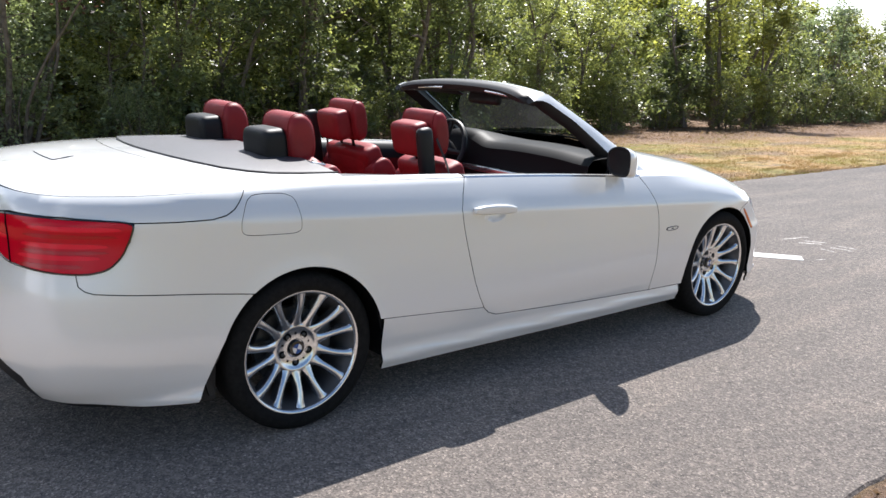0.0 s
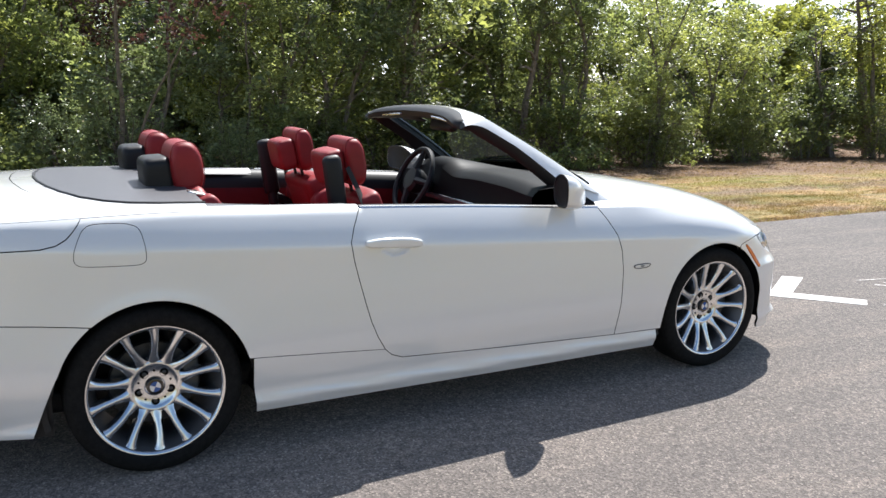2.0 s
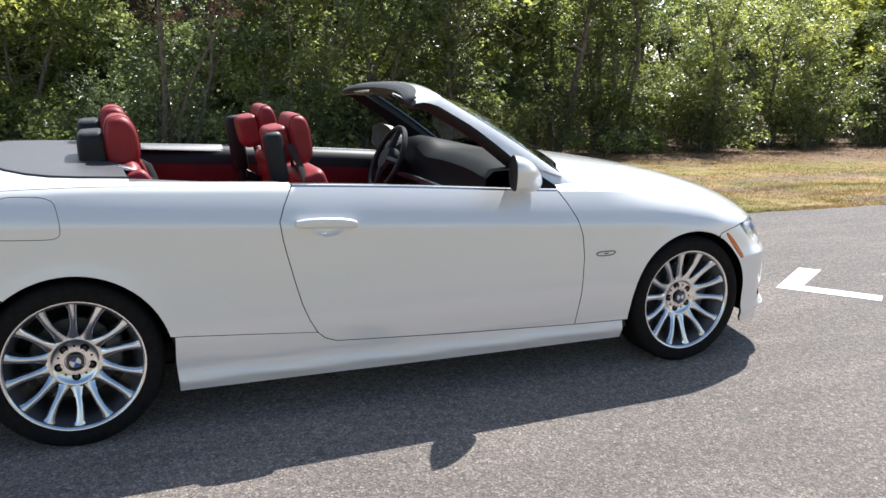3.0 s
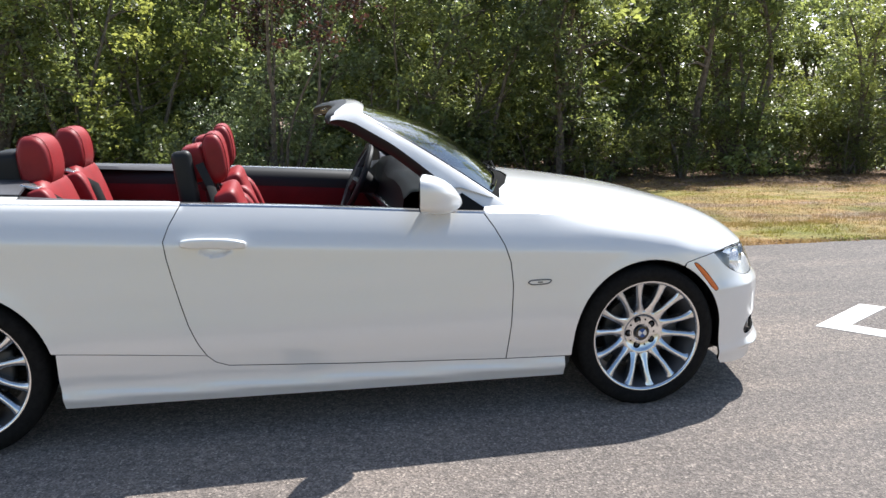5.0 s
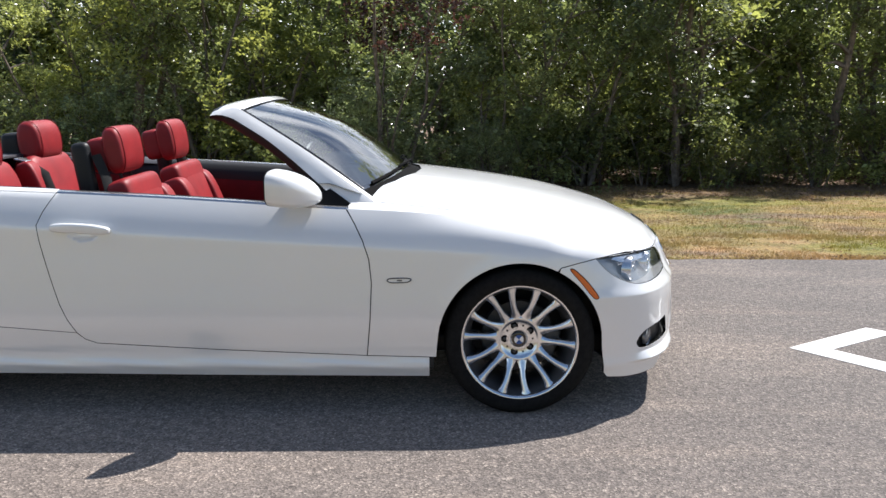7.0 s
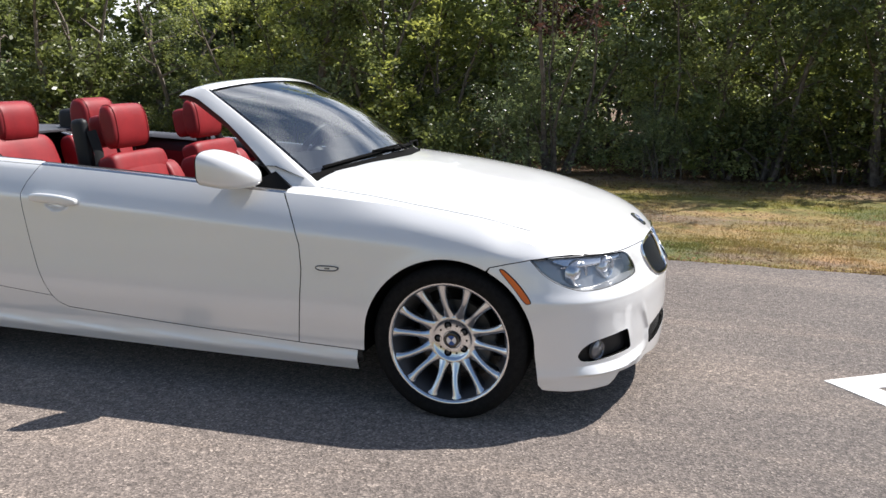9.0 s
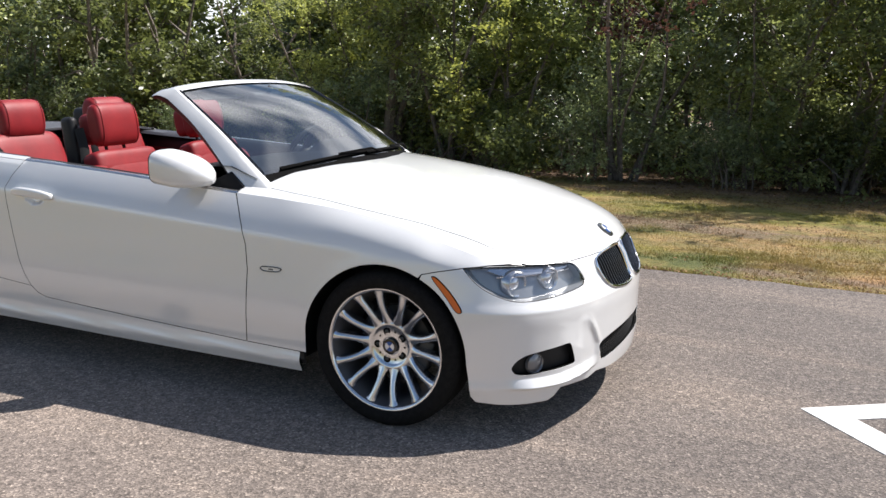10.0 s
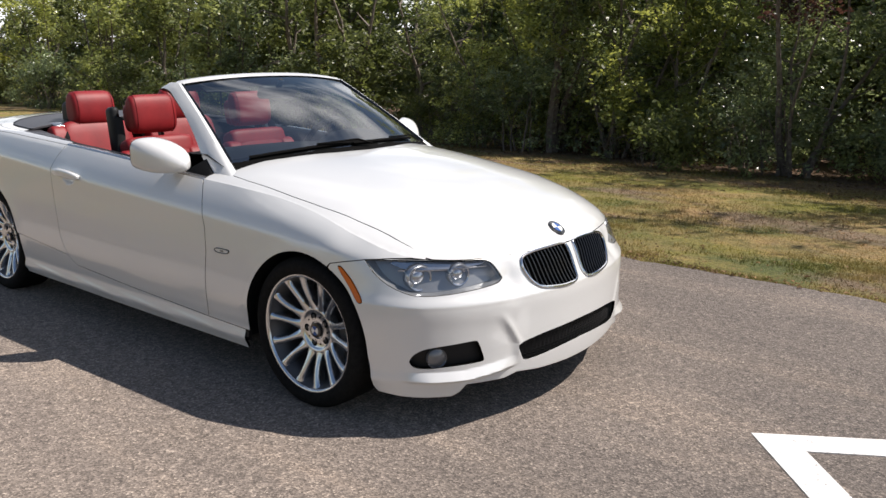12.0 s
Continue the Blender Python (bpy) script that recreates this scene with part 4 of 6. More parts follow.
FUEL = soft([sp(-1.632, 0.82), sp(-1.63, 0.86), sp(-1.602, 0.925), sp(-1.575, 0.944), sp(-1.526, 0.946), sp(-1.45, 0.942), sp(-1.41, 0.925), sp(-1.396, 0.859), sp(-1.395, 0.81), sp(-1.42, 0.798), sp(-1.50, 0.80), sp(-1.61, 0.805)])
VENT = soft([sp(0.822, 0.592), sp(0.835, 0.601), sp(0.91, 0.602), sp(0.928, 0.598), sp(0.912, 0.584), sp(0.84, 0.582)])
TAIL_LAMP = soft([sp(-1.994, 0.876), sp(-2.006, 0.83), sp(-2.037, 0.764), sp(-2.083, 0.719), sp(-2.149, 0.704), sp(-2.28, 0.712), tail(0.525, 0.727), tail(0.44, 0.755), tail(0.34, 0.775), tail(0.33, 0.80), tail(0.36, 0.872), tail(0.50, 0.884), sp(-2.30, 0.888), sp(-2.15, 0.884)])


def build_body():
    # door
    door_line = [sp(*v) for v in [(-0.622, 0.818), (-0.612, 0.75), (-0.597, 0.685), (-0.57, 0.58), (-0.544, 0.489), (-0.515, 0.42), (-0.482, 0.364), (-0.45, 0.335), (-0.401, 0.317), (0.127, 0.289), (0.736, 0.263), (0.752, 0.42), (0.760, 0.581), (0.750, 0.68), (0.725, 0.754), (0.69, 0.82)]]
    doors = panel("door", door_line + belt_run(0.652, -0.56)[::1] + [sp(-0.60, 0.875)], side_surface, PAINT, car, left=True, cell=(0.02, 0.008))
    # front wing, side and top in two sheets
    wing = [sp(*v) for v in [(0.736, 0.263), (1.0, 0.257)]] + [sp(*v) for v in arch(1.38, 190, 64)] + [sp(1.545, 0.644), sp(1.617, 0.660), sp(1.70, 0.675), sp(1.80, 0.683)]
    wing += [(p, z + 0.0026) for p, z in belt_run(1.90, 0.652)] + [sp(*v) for v in [(0.69, 0.82), (0.725, 0.754), (0.750, 0.68), (0.760, 0.581), (0.752, 0.42)]]
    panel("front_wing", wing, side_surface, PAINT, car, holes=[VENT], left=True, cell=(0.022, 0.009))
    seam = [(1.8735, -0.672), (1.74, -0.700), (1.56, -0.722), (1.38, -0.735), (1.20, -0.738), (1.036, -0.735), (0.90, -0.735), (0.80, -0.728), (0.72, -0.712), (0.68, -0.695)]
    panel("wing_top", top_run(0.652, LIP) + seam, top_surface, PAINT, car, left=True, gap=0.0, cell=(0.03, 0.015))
    # bonnet
    lip = [(float(v[0]) + 0.0045, float(v[1])) for v in (side_point(p, BELT(PLAN_AT(p)[0])[0]) for p in np.linspace(p_of_x(LIP), P_END, 30))]
    half = seam[:0:-1] + [(1.8775, -0.6755)] + lip[1:]
    hood = half + [(x, -y) for x, y in half[::-1] if y < -1e-6]
    cowl = [(0.725, 0.64), (0.83, 0.45), (0.91, 0.2), (0.93, 0.0), (0.91, -0.2), (0.83, -0.45), (0.725, -0.64)]
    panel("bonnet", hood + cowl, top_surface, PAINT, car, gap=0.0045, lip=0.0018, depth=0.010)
    # sill
    sill = [sp(*v) for v in [(-1.03, 0.405), (-0.75, 0.385), (-0.482, 0.364), (-0.45, 0.335), (-0.401, 0.317), (0.127, 0.289), (0.736, 0.263), (1.0, 0.257), (1.0, 0.168), (0.5, 0.170), (0, 0.173), (-0.5, 0.176), (-1.018, 0.176)]]
    sill += [sp(-1.030, 0.30)]
    panel("side_skirt", sill, side_surface, PAINT, car, left=True, gap=0.0015)
    # rear quarter
    quarter = [sp(-0.60, 0.875)] + belt_run(-0.56, -1.60) + [sp(*v) for v in [(-1.612, 0.945), (-1.63, 0.922), (-1.652, 0.900), (-1.685, 0.882), (-1.735, 0.872), (-1.85, 0.870), (-1.994, 0.872), (-2.011, 0.81), (-2.06, 0.742), (-2.11, 0.716), (-2.178, 0.716), (-2.178, 0.695), (-2.172, 0.666), (-2.153, 0.650), (-2.126, 0.641), (-1.928, 0.626), (-1.756, 0.611), (-1.60, 0.592)]]
    quarter += [sp(*v) for v in arch(-1.38, 128, 15)] + [sp(*v) for v in [(-1.03, 0.405), (-0.75, 0.385), (-0.482, 0.364), (-0.515, 0.42), (-0.544, 0.489), (-0.57, 0.58), (-0.597, 0.685), (-0.612, 0.75), (-0.622, 0.818)]]
    panel("rear_quarter", quarter, side_surface, PAINT, car, holes=[FUEL], left=True, gap=0.0015, cell=(0.022, 0.009))
    panel("fuel_flap", FUEL, side_surface, PAINT, car, gap=0.0008)
    # bumpers
    rear = [sp(*v) for v in [(-1.60, 0.592), (-1.756, 0.611), (-1.928, 0.626), (-2.126, 0.641), (-2.153, 0.650), (-2.172, 0.666), (-2.178, 0.695), (-2.178, 0.716), (-2.19, 0.718)]] + [tail(0.62, 0.728), tail(0.46, 0.745), tail(0.42, 0.70), (-0.002, 0.69)]
    rear += [(-0.002, 0.385), tail(0.40, 0.385), tail(0.466, 0.378), tail(0.571, 0.325), sp(-2.325, 0.227), sp(-2.16, 0.226), sp(-1.99, 0.21), sp(-1.80, 0.205), sp(-1.755, 0.32), sp(-1.722, 0.40)] + [sp(*v) for v in arch(-1.38, 160, 129)]
    panel("rear_bumper", rear, side_surface, PAINT, car, left=True, cell=(0.025, 0.018))
    front = [sp(*v) for v in arch(1.38, 63, -22)] + [sp(1.763, 0.160), sp(1.85, 0.152), nose(0.74, 0.150), nose(0.665, 0.150), nose(0.64, 0.165), nose(0.615, 0.195), nose(0.46, 0.192), nose(0.40, 0.206), nose(0.28, 0.192), nose(0.1, 0.184), (P_END + 0.0015, 0.183)]
    front += [(P_END + 0.0015, 0.666)] + [(p, float(BELT(PLAN_AT(p)[0])[0]) - 0.001) for p in np.linspace(P_END, p_of_x(LIP), 26)][1:] + [sp(1.80, 0.683), sp(1.70, 0.675), sp(1.617, 0.660), sp(1.545, 0.644)]
    panel("front_bumper", front, side_surface, PAINT, car, holes=[FOG, MARKER, HEADLAMP, KIDNEY, INTAKE], left=True, gap=0.0015, cell=(0.013, 0.0055))
    skirt = [(0.0, 0.38), tail(0.40, 0.38), tail(0.466, 0.372), tail(0.571, 0.318), sp(-2.322, 0.222), (0.0, 0.21)]
    panel("diffuser", skirt, side_surface, BLACK, car, left=True, inset=0.02, gap=-0.006, label="black lower rear bumper insert")
    # boot: upright face and top
    boot = [(-0.001, 0.69), tail(0.42, 0.70), tail(0.46, 0.745), tail(0.36, 0.76), tail(0.34, 0.80), tail(0.36, 0.875), tail(0.50, 0.892), sp(-2.22, 0.892), sp(-2.1, 0.884), sp(-1.994, 0.874)] + [sp(*v) for v in [(-1.85, 0.872), (-1.735, 0.874), (-1.685, 0.884), (-1.652, 0.902), (-1.63, 0.924), (-1.612, 0.947)]]
    boot += belt_run(-1.60, -2.40, 30) + [(-0.001, 0.952)]
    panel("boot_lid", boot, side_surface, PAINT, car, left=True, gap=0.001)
    rim = [(-1.15, -0.705), (-1.32, -0.695), (-1.42, -0.675), (-1.50, -0.635), (-1.575, -0.565), (-1.635, -0.45), (-1.675, -0.32), (-1.70, -0.16), (-1.708, 0.0)]
    ring = [(-1.15, -0.745), (-1.34, -0.745), (-1.47, -0.728), (-1.57, -0.69), (-1.66, -0.60), (-1.725, -0.47), (-1.765, -0.33), (-1.79, -0.16), (-1.80, 0.0)]
    edge = [(float(v[0]), float(v[1])) for v in (side_point(p, BELT(PLAN_AT(p)[0])[0]) for p in np.linspace(0.001, p_of_x(-0.56), 60))]
    panel("boot_top", edge + [(-0.56, -0.755), (-0.9, -0.75)] + ring, top_surface, PAINT, car, left=True, gap=0.001)
    lampline = [(-2.075, -0.14), (-2.06, -0.15), (-1.985, -0.12), (-1.98, -0.10), (-1.975, 0.0), (-1.98, 0.10), (-1.985, 0.12), (-2.06, 0.15), (-2.075, 0.14), (-2.08, 0.0)]
    panel("high_brake_lamp", soft(lampline, 1), top_surface, PAINT, car, inset=-0.004, depth=0.008, label="flush high brake lamp on the boot")
    panel("deck_ring", ring[::-1] + rim, top_surface, PAINT, car, left=True, gap=0.003)
    cover = rim + [(x, -y) for x, y in rim[:-1][::-1]] + [(-1.17, 0.45), (-1.19, 0), (-1.17, -0.45)]
    panel("deck_cover", cover, top_surface, TONNEAU, car, gap=0.006, inset=-0.003, label="grey fabric-covered deck behind the rear seats")
    part("deck_seal", tube([top_point(x, y, -0.001) for x, y in rim + [(x, -y) for x, y in rim[:-1][::-1]]], 0.006, 6), BLACK, car, "black rubber seal round the deck")
    # lamps
    for lamp in panel("tail_lamp", TAIL_LAMP, side_surface, RED_LENS, car, left=True, inset=-0.003, label="red tail lamp"):
        s = -1 if lamp.data.vertices[0].co.y < 0 else 1
        for z0, z1, w0, w1 in ((0.845, 0.862, 0.60, 0.815), (0.79, 0.806, 0.58, 0.80), (0.752, 0.768, 0.57, 0.79), (0.80, 0.815, 0.38, 0.52), (0.772, 0.782, 0.575, 0.80), (0.822, 0.834, 0.585, 0.81), (0.724, 0.738, 0.58, 0.765)):
            bar = [tail(w0, z0), tail(w1, z0), tail(w1 - 0.01, z1), tail(w0 + 0.015, z1)]
            ob = panel("light_bar", soft(bar), side_surface, RED_DEEP if z1 - z0 < 0.0145 else RED_BAR, lamp, inset=-0.0055, gap=0.0, depth=0.003)[0]
            if s > 0:
                ob.data.transform(Matrix.Diagonal((1, -1, 1, 1)))
                ob.data.flip_normals()
        border = [side_point(p, z, -0.002) for p, z in TAIL_LAMP]
        part("lamp_border", tube([(v[0], s * abs(v[1]), v[2]) for v in border], 0.0042, 5, True), GLOSS, lamp)
        split = [side_point(*tail(0.545 - 0.012 * k, 0.725 + 0.032 * k), -0.004) for k in range(6)]
        part("lamp_joint", tube([(v[0], -s * v[1] if s > 0 else v[1], v[2]) for v in split], 0.003, 5), SEAM, lamp)
    panel("side_marker", MARKER, side_surface, AMBER, car, left=True, inset=-0.003, label="orange side marker lamp")
    for vent in panel("side_repeater", VENT, side_surface, PAINT, car, left=True, inset=-0.002, label="small white side repeater with a bright rim"):
        s = -1 if vent.data.vertices[0].co.y < 0 else 1
        rimp = [side_point(p, z, -0.003) for p, z in VENT]
        part("bright_rim", tube([(v[0], s * abs(v[1]), v[2]) for v in rimp], 0.0022, 5, True), SLAT, vent)
        mid = side_point(p_of_x(0.876), 0.592, -0.002)
        part("lens_dot", block((0.022, 0.004, 0.006), (mid[0], s * abs(mid[1]), mid[2]), bevel=0.0015, seg=2), SLAT, vent)
    return doors


doors = build_body()


def build_shell():
    """Dark inner shell behind the joints."""
    ps = np.linspace(0, P_END, 150)
    zs = np.linspace(0, 1, 16)
    for s in (1, -1):
        verts, faces = [], []
        for p in ps:
            top = float(BELT(PLAN_AT(p)[0])[0]) - 0.012
            for z in zs:
                v = side_point(p, 0.2 + (top - 0.2) * z, 0.02 + 0.09 * float(step(1.45, 1.75, PLAN_AT(p)[0])))
                verts.append((v[0], s * v[1], v[2]))
        n = len(zs)
        for i in range(len(ps) - 1):
            for j in range(n - 1):
                a = i * n + j
                c = np.mean([verts[a], verts[a + n + 1]], axis=0)
                if min(math.hypot(c[0] - w, c[2] - 0.318) for w in (-1.38, 1.38)) < 0.37 or (c[2] < 0.32 and abs(abs(c[0]) - 1.38) < 0.37):
                    continue
                faces.append((a, a + n, a + n + 1, a + 1))
        array_object("inner_shell", verts, faces, BLACK, car)
    for cx in (-1.38, 1.38):
        for s in (1, -1):
            bm = lathe([(0.351, -0.862), (0.372, -0.862), (0.372, -0.55), (0.05, -0.55)], 48)
            bmesh.ops.delete(bm, geom=[v for v in bm.verts if v.co.z < -0.13], context="VERTS")
            for v in bm.verts:
                if v.co.z < 0.02:
                    v.co.x *= 1.06
            for v in bm.verts:
                if v.co.y < -0.7:
                    v.co.y = max(v.co.y, float(side_point(p_of_x(cx + v.co.x), v.co.z + 0.318, 0.007)[1]))
            bmesh.ops.transform(bm, matrix=Matrix.Translation((cx, 0, 0.318)) @ Matrix.Diagonal((1, s, 1, 1)), verts=bm.verts)
            part("wheel_arch_liner", bm, BLACK, car)
    # unseen dark sheets added under bonnet and boot to keep sunlight out
    for x0, x1 in ((-2.2, -1.25), (0.78, 2.0)):
        xs, ts = np.linspace(x0, x1, 30), np.linspace(-0.985, 0.985, 25)
        verts, faces = [], []
        for x in xs:
            w, _ = shoulder(x)
            for t in ts:
                verts.append(tuple(top_point(x, t * w, 0.022)))
        for i in range(len(xs) - 1):
            for j in range(len(ts) - 1):
                a = i * len(ts) + j
                faces.append((a, a + len(ts), a + len(ts) + 1, a + 1))
        array_object("inner_lid", verts, faces, BLACK, car)
    # unseen plate added below the bonnet lip, blocks sun through the joint
    for s in (1, -1):
        rows = []
        for p in np.linspace(p_of_x(1.5), P_END, 40):
            z = float(BELT(PLAN_AT(p)[0])[0])
            rows.append([(v[0], s * v[1], v[2]) for v in (side_point(p, z - 0.006, 0.004), side_point(p, z - 0.010, 0.06), side_point(p, z - 0.03, 0.16))])
        verts = [v for r in rows for v in r]
        array_object("slam_panel", verts, [(3 * i + j, 3 * i + 3 + j, 3 * i + 4 + j, 3 * i + 1 + j) for i in range(39) for j in range(2)], BLACK, car)
    # unseen plate added across the bumper's bottom, blocks sun from the intake
    stop_rows = []
    for p in np.linspace(p_of_x(1.79), P_END, 30):
        v, u = side_point(p, 0.218, 0.004), side_point(p, 0.218, 0.30)
        stop_rows.append([Vector((v[0], v[1], 0.218)), Vector((min(u[0], v[0] - 0.01), u[1] * 0.9, 0.218))])
    for s in (1, -1):
        verts = [(v.x, s * v.y, v.z) for r in stop_rows for v in r]
        array_object("undertray", verts, [(2 * i, 2 * i + 2, 2 * i + 3, 2 * i + 1) for i in range(29)], BLACK, car)
    part("engine_block", block((0.95, 0.9, 0.45), (1.45, 0, 0.43), bevel=0.05), BLACK, car)
    part("underbody", block((4.0, 1.3, 0.10), (-0.1, 0, 0.26), bevel=0.03), BLACK, car)


build_shell()


# ---------------------------------------------------------------- wheels
def make_wheel():
    w = new("wheel")
    w.parent = car
    tyre = lathe([(0.241, 0.085), (0.247, 0.098), (0.267, 0.109), (0.288, 0.108), (0.306, 0.098), (0.316, 0.082), (0.318, 0.05), (0.319, 0.0), (0.318, -0.05), (0.316, -0.082), (0.306, -0.098), (0.262, -0.105), (0.232, -0.09)], 96)
    part("tyre", tyre, RUBBER, w, "black low-profile tyre")
    rim = lathe([(0.2495, 0.088), (0.2505, 0.094), (0.248, 0.0985), (0.243, 0.0980), (0.2385, 0.0945), (0.2365, 0.089)], 96)
    part("rim", rim, ALLOY, w, "polished silver alloy rim")
    part("barrel", lathe([(0.2365, 0.0885), (0.229, 0.07), (0.221, 0.050), (0.216, 0.03), (0.203, -0.03), (0.203, -0.09), (0.235, -0.095)], 96), BARREL, w)
    hub = lathe([(0.0, 0.030), (0.034, 0.030), (0.038, 0.034), (0.074, 0.033), (0.079, 0.037), (0.086, 0.0415), (0.094, 0.0425), (0.099, 0.040), (0.101, 0.020), (0.101, 0.0)], 84)
    part("hub", hub, ALLOY, w)
    for k in range(14):
        mid = 2 * math.pi * k / 14
        lean = 0.035 * (1 if k % 2 else -1)
        bm = bmesh.new()
        rows = []
        for i in range(19):
            u = (i / 18)**1.3
            rad = 0.088 + (0.238 - 0.088) * u
            ang = mid + lean * (math.sin(math.pi * u) - 0.6 * (1 - u))
            half = 0.0090 + 0.0062 * u**1.4 + 0.0095 * math.exp((u - 1) / 0.06) + 0.0150 * math.exp(-(rad - 0.094) / 0.024)
            high = 0.0415 + 0.0455 * u**1.25 + 0.007 * math.sin(math.pi * u)
            c, s = math.cos(ang), math.sin(ang)
            row = []
            for off, dep in ((-1.3, -0.045), (-1.15, -0.016), (-1.0, -0.0065), (-0.55, -0.0018), (0.0, 0.0), (0.55, -0.0018), (1.0, -0.0065), (1.15, -0.016), (1.3, -0.045)):
                t = half * off
                row.append(bm.verts.new((rad * c - s * t, high + dep, rad * s + c * t)))
            rows.append(row)
        for a, b in zip(rows, rows[1:]):
            for j in range(8):
                bm.faces.new((a[j], a[j + 1], b[j + 1], b[j]))
        bmesh.ops.recalc_face_normals(bm, faces=bm.faces)
        part("spoke", bm, ALLOY, w)
    for k in range(5):
        a = 2 * math.pi * k / 5
        # flat black disc on the hub, painted for the shade of a bolt recess
        shade_disc = lathe([(0.0148, 0.0352), (0.0156, 0.0344), (0.0148, 0.0336), (0.0, 0.0336)], 20)
        bmesh.ops.translate(shade_disc, vec=(0.060 * math.cos(a), 0.0, 0.060 * math.sin(a)), verts=shade_disc.verts)
        part("bolt_well", shade_disc, SEAM, w, "flat black disc for the shade round a wheel bolt")
        bolt = lathe([(0.0, 0.0368), (0.0055, 0.0368), (0.0075, 0.0352), (0.0082, 0.0338)], 12)
        bmesh.ops.translate(bolt, vec=(0.060 * math.cos(a), 0.0, 0.060 * math.sin(a)), verts=bolt.verts)
        part("wheel_bolt", bolt, BRAKE, w, "dull steel wheel bolt")
        # black pin head, coloured like the shade in a small opening
        pin = lathe([(0.0, 0.0346), (0.0042, 0.0344), (0.005, 0.030)], 10)
        q = a + math.pi / 5
        bmesh.ops.translate(pin, vec=(0.060 * math.cos(q), 0.0, 0.060 * math.sin(q)), verts=pin.verts)
        part("hole", pin, SEAM, w)
    cap = lathe([(0.0, 0.0465), (0.023, 0.0465), (0.030, 0.045), (0.0315, 0.040)], 40)
    cp = part("centre_cap", cap, GLOSS, w, "black and white round centre cap")
    for k in range(4):
        bm = bmesh.new()
        c0 = bm.verts.new((0, 0.0472, 0))
        arc = [bm.verts.new((0.020 * math.cos(q), 0.0472, 0.020 * math.sin(q))) for q in np.linspace(k * math.pi / 2 + 0.4, (k + 1) * math.pi / 2 + 0.4, 8)]
        for p, q in zip(arc, arc[1:]):
            bm.faces.new((c0, q, p))
        part("emblem_quarter", bm, BLUE if k % 2 else PAINT, cp)
    disc = lathe([(0.06, -0.012), (0.155, -0.012), (0.16, -0.018), (0.16, -0.03), (0.0, -0.03)], 48)
    part("caliper", block((0.13, 0.05, 0.07), (-0.02, -0.005, -0.135), bevel=0.015), BRAKE, w, "grey brake caliper")
    part("brake_disc", disc, BRAKE, w, "grey steel brake disc")
    return w


wheel = make_wheel()
wheel.matrix_basis = pose(1.38, -0.752, 0.318, 0, 72.6, 180)
for m in (pose(-1.38, -0.752, 0.318, 0, 90, 180), pose(1.38, 0.752, 0.318, 0, 10, 0), pose(-1.38, 0.752, 0.318)):
    copy_thing(wheel, m)


# ---------------------------------------------------------------- windscreen and frame
def ws_base(y):
    t = abs(y) / 0.70
    return Vector((0.865 - 0.165 * t**2, y, 0.985 - 0.045 * t**2))


def ws_top(y):
    t = abs(y) / 0.55
    return Vector((0.212 - 0.05 * t**2, y, 1.315 - 0.035 * t**2.2))


def ws_point(u, v):
    """u across from right (-1) to left (1), v up."""
    a, b = ws_base(u * 0.685), ws_top(u * 0.552)
    p = a.lerp(b, v)
    bow = 0.05 * math.sin(math.pi * v) * (1 - 0.85 * u * u)
    return p + Vector((0.45, 0, 0.9)) * bow


def sheet(rows):
    bm = bmesh.new()
    vs = [[bm.verts.new(p) for p in r] for r in rows]
    for a, b in zip(vs, vs[1:]):
        for i in range(len(a) - 1):
            bm.faces.new((a[i], a[i + 1], b[i + 1], b[i]))
    bmesh.ops.recalc_face_normals(bm, faces=bm.faces)
    return bm


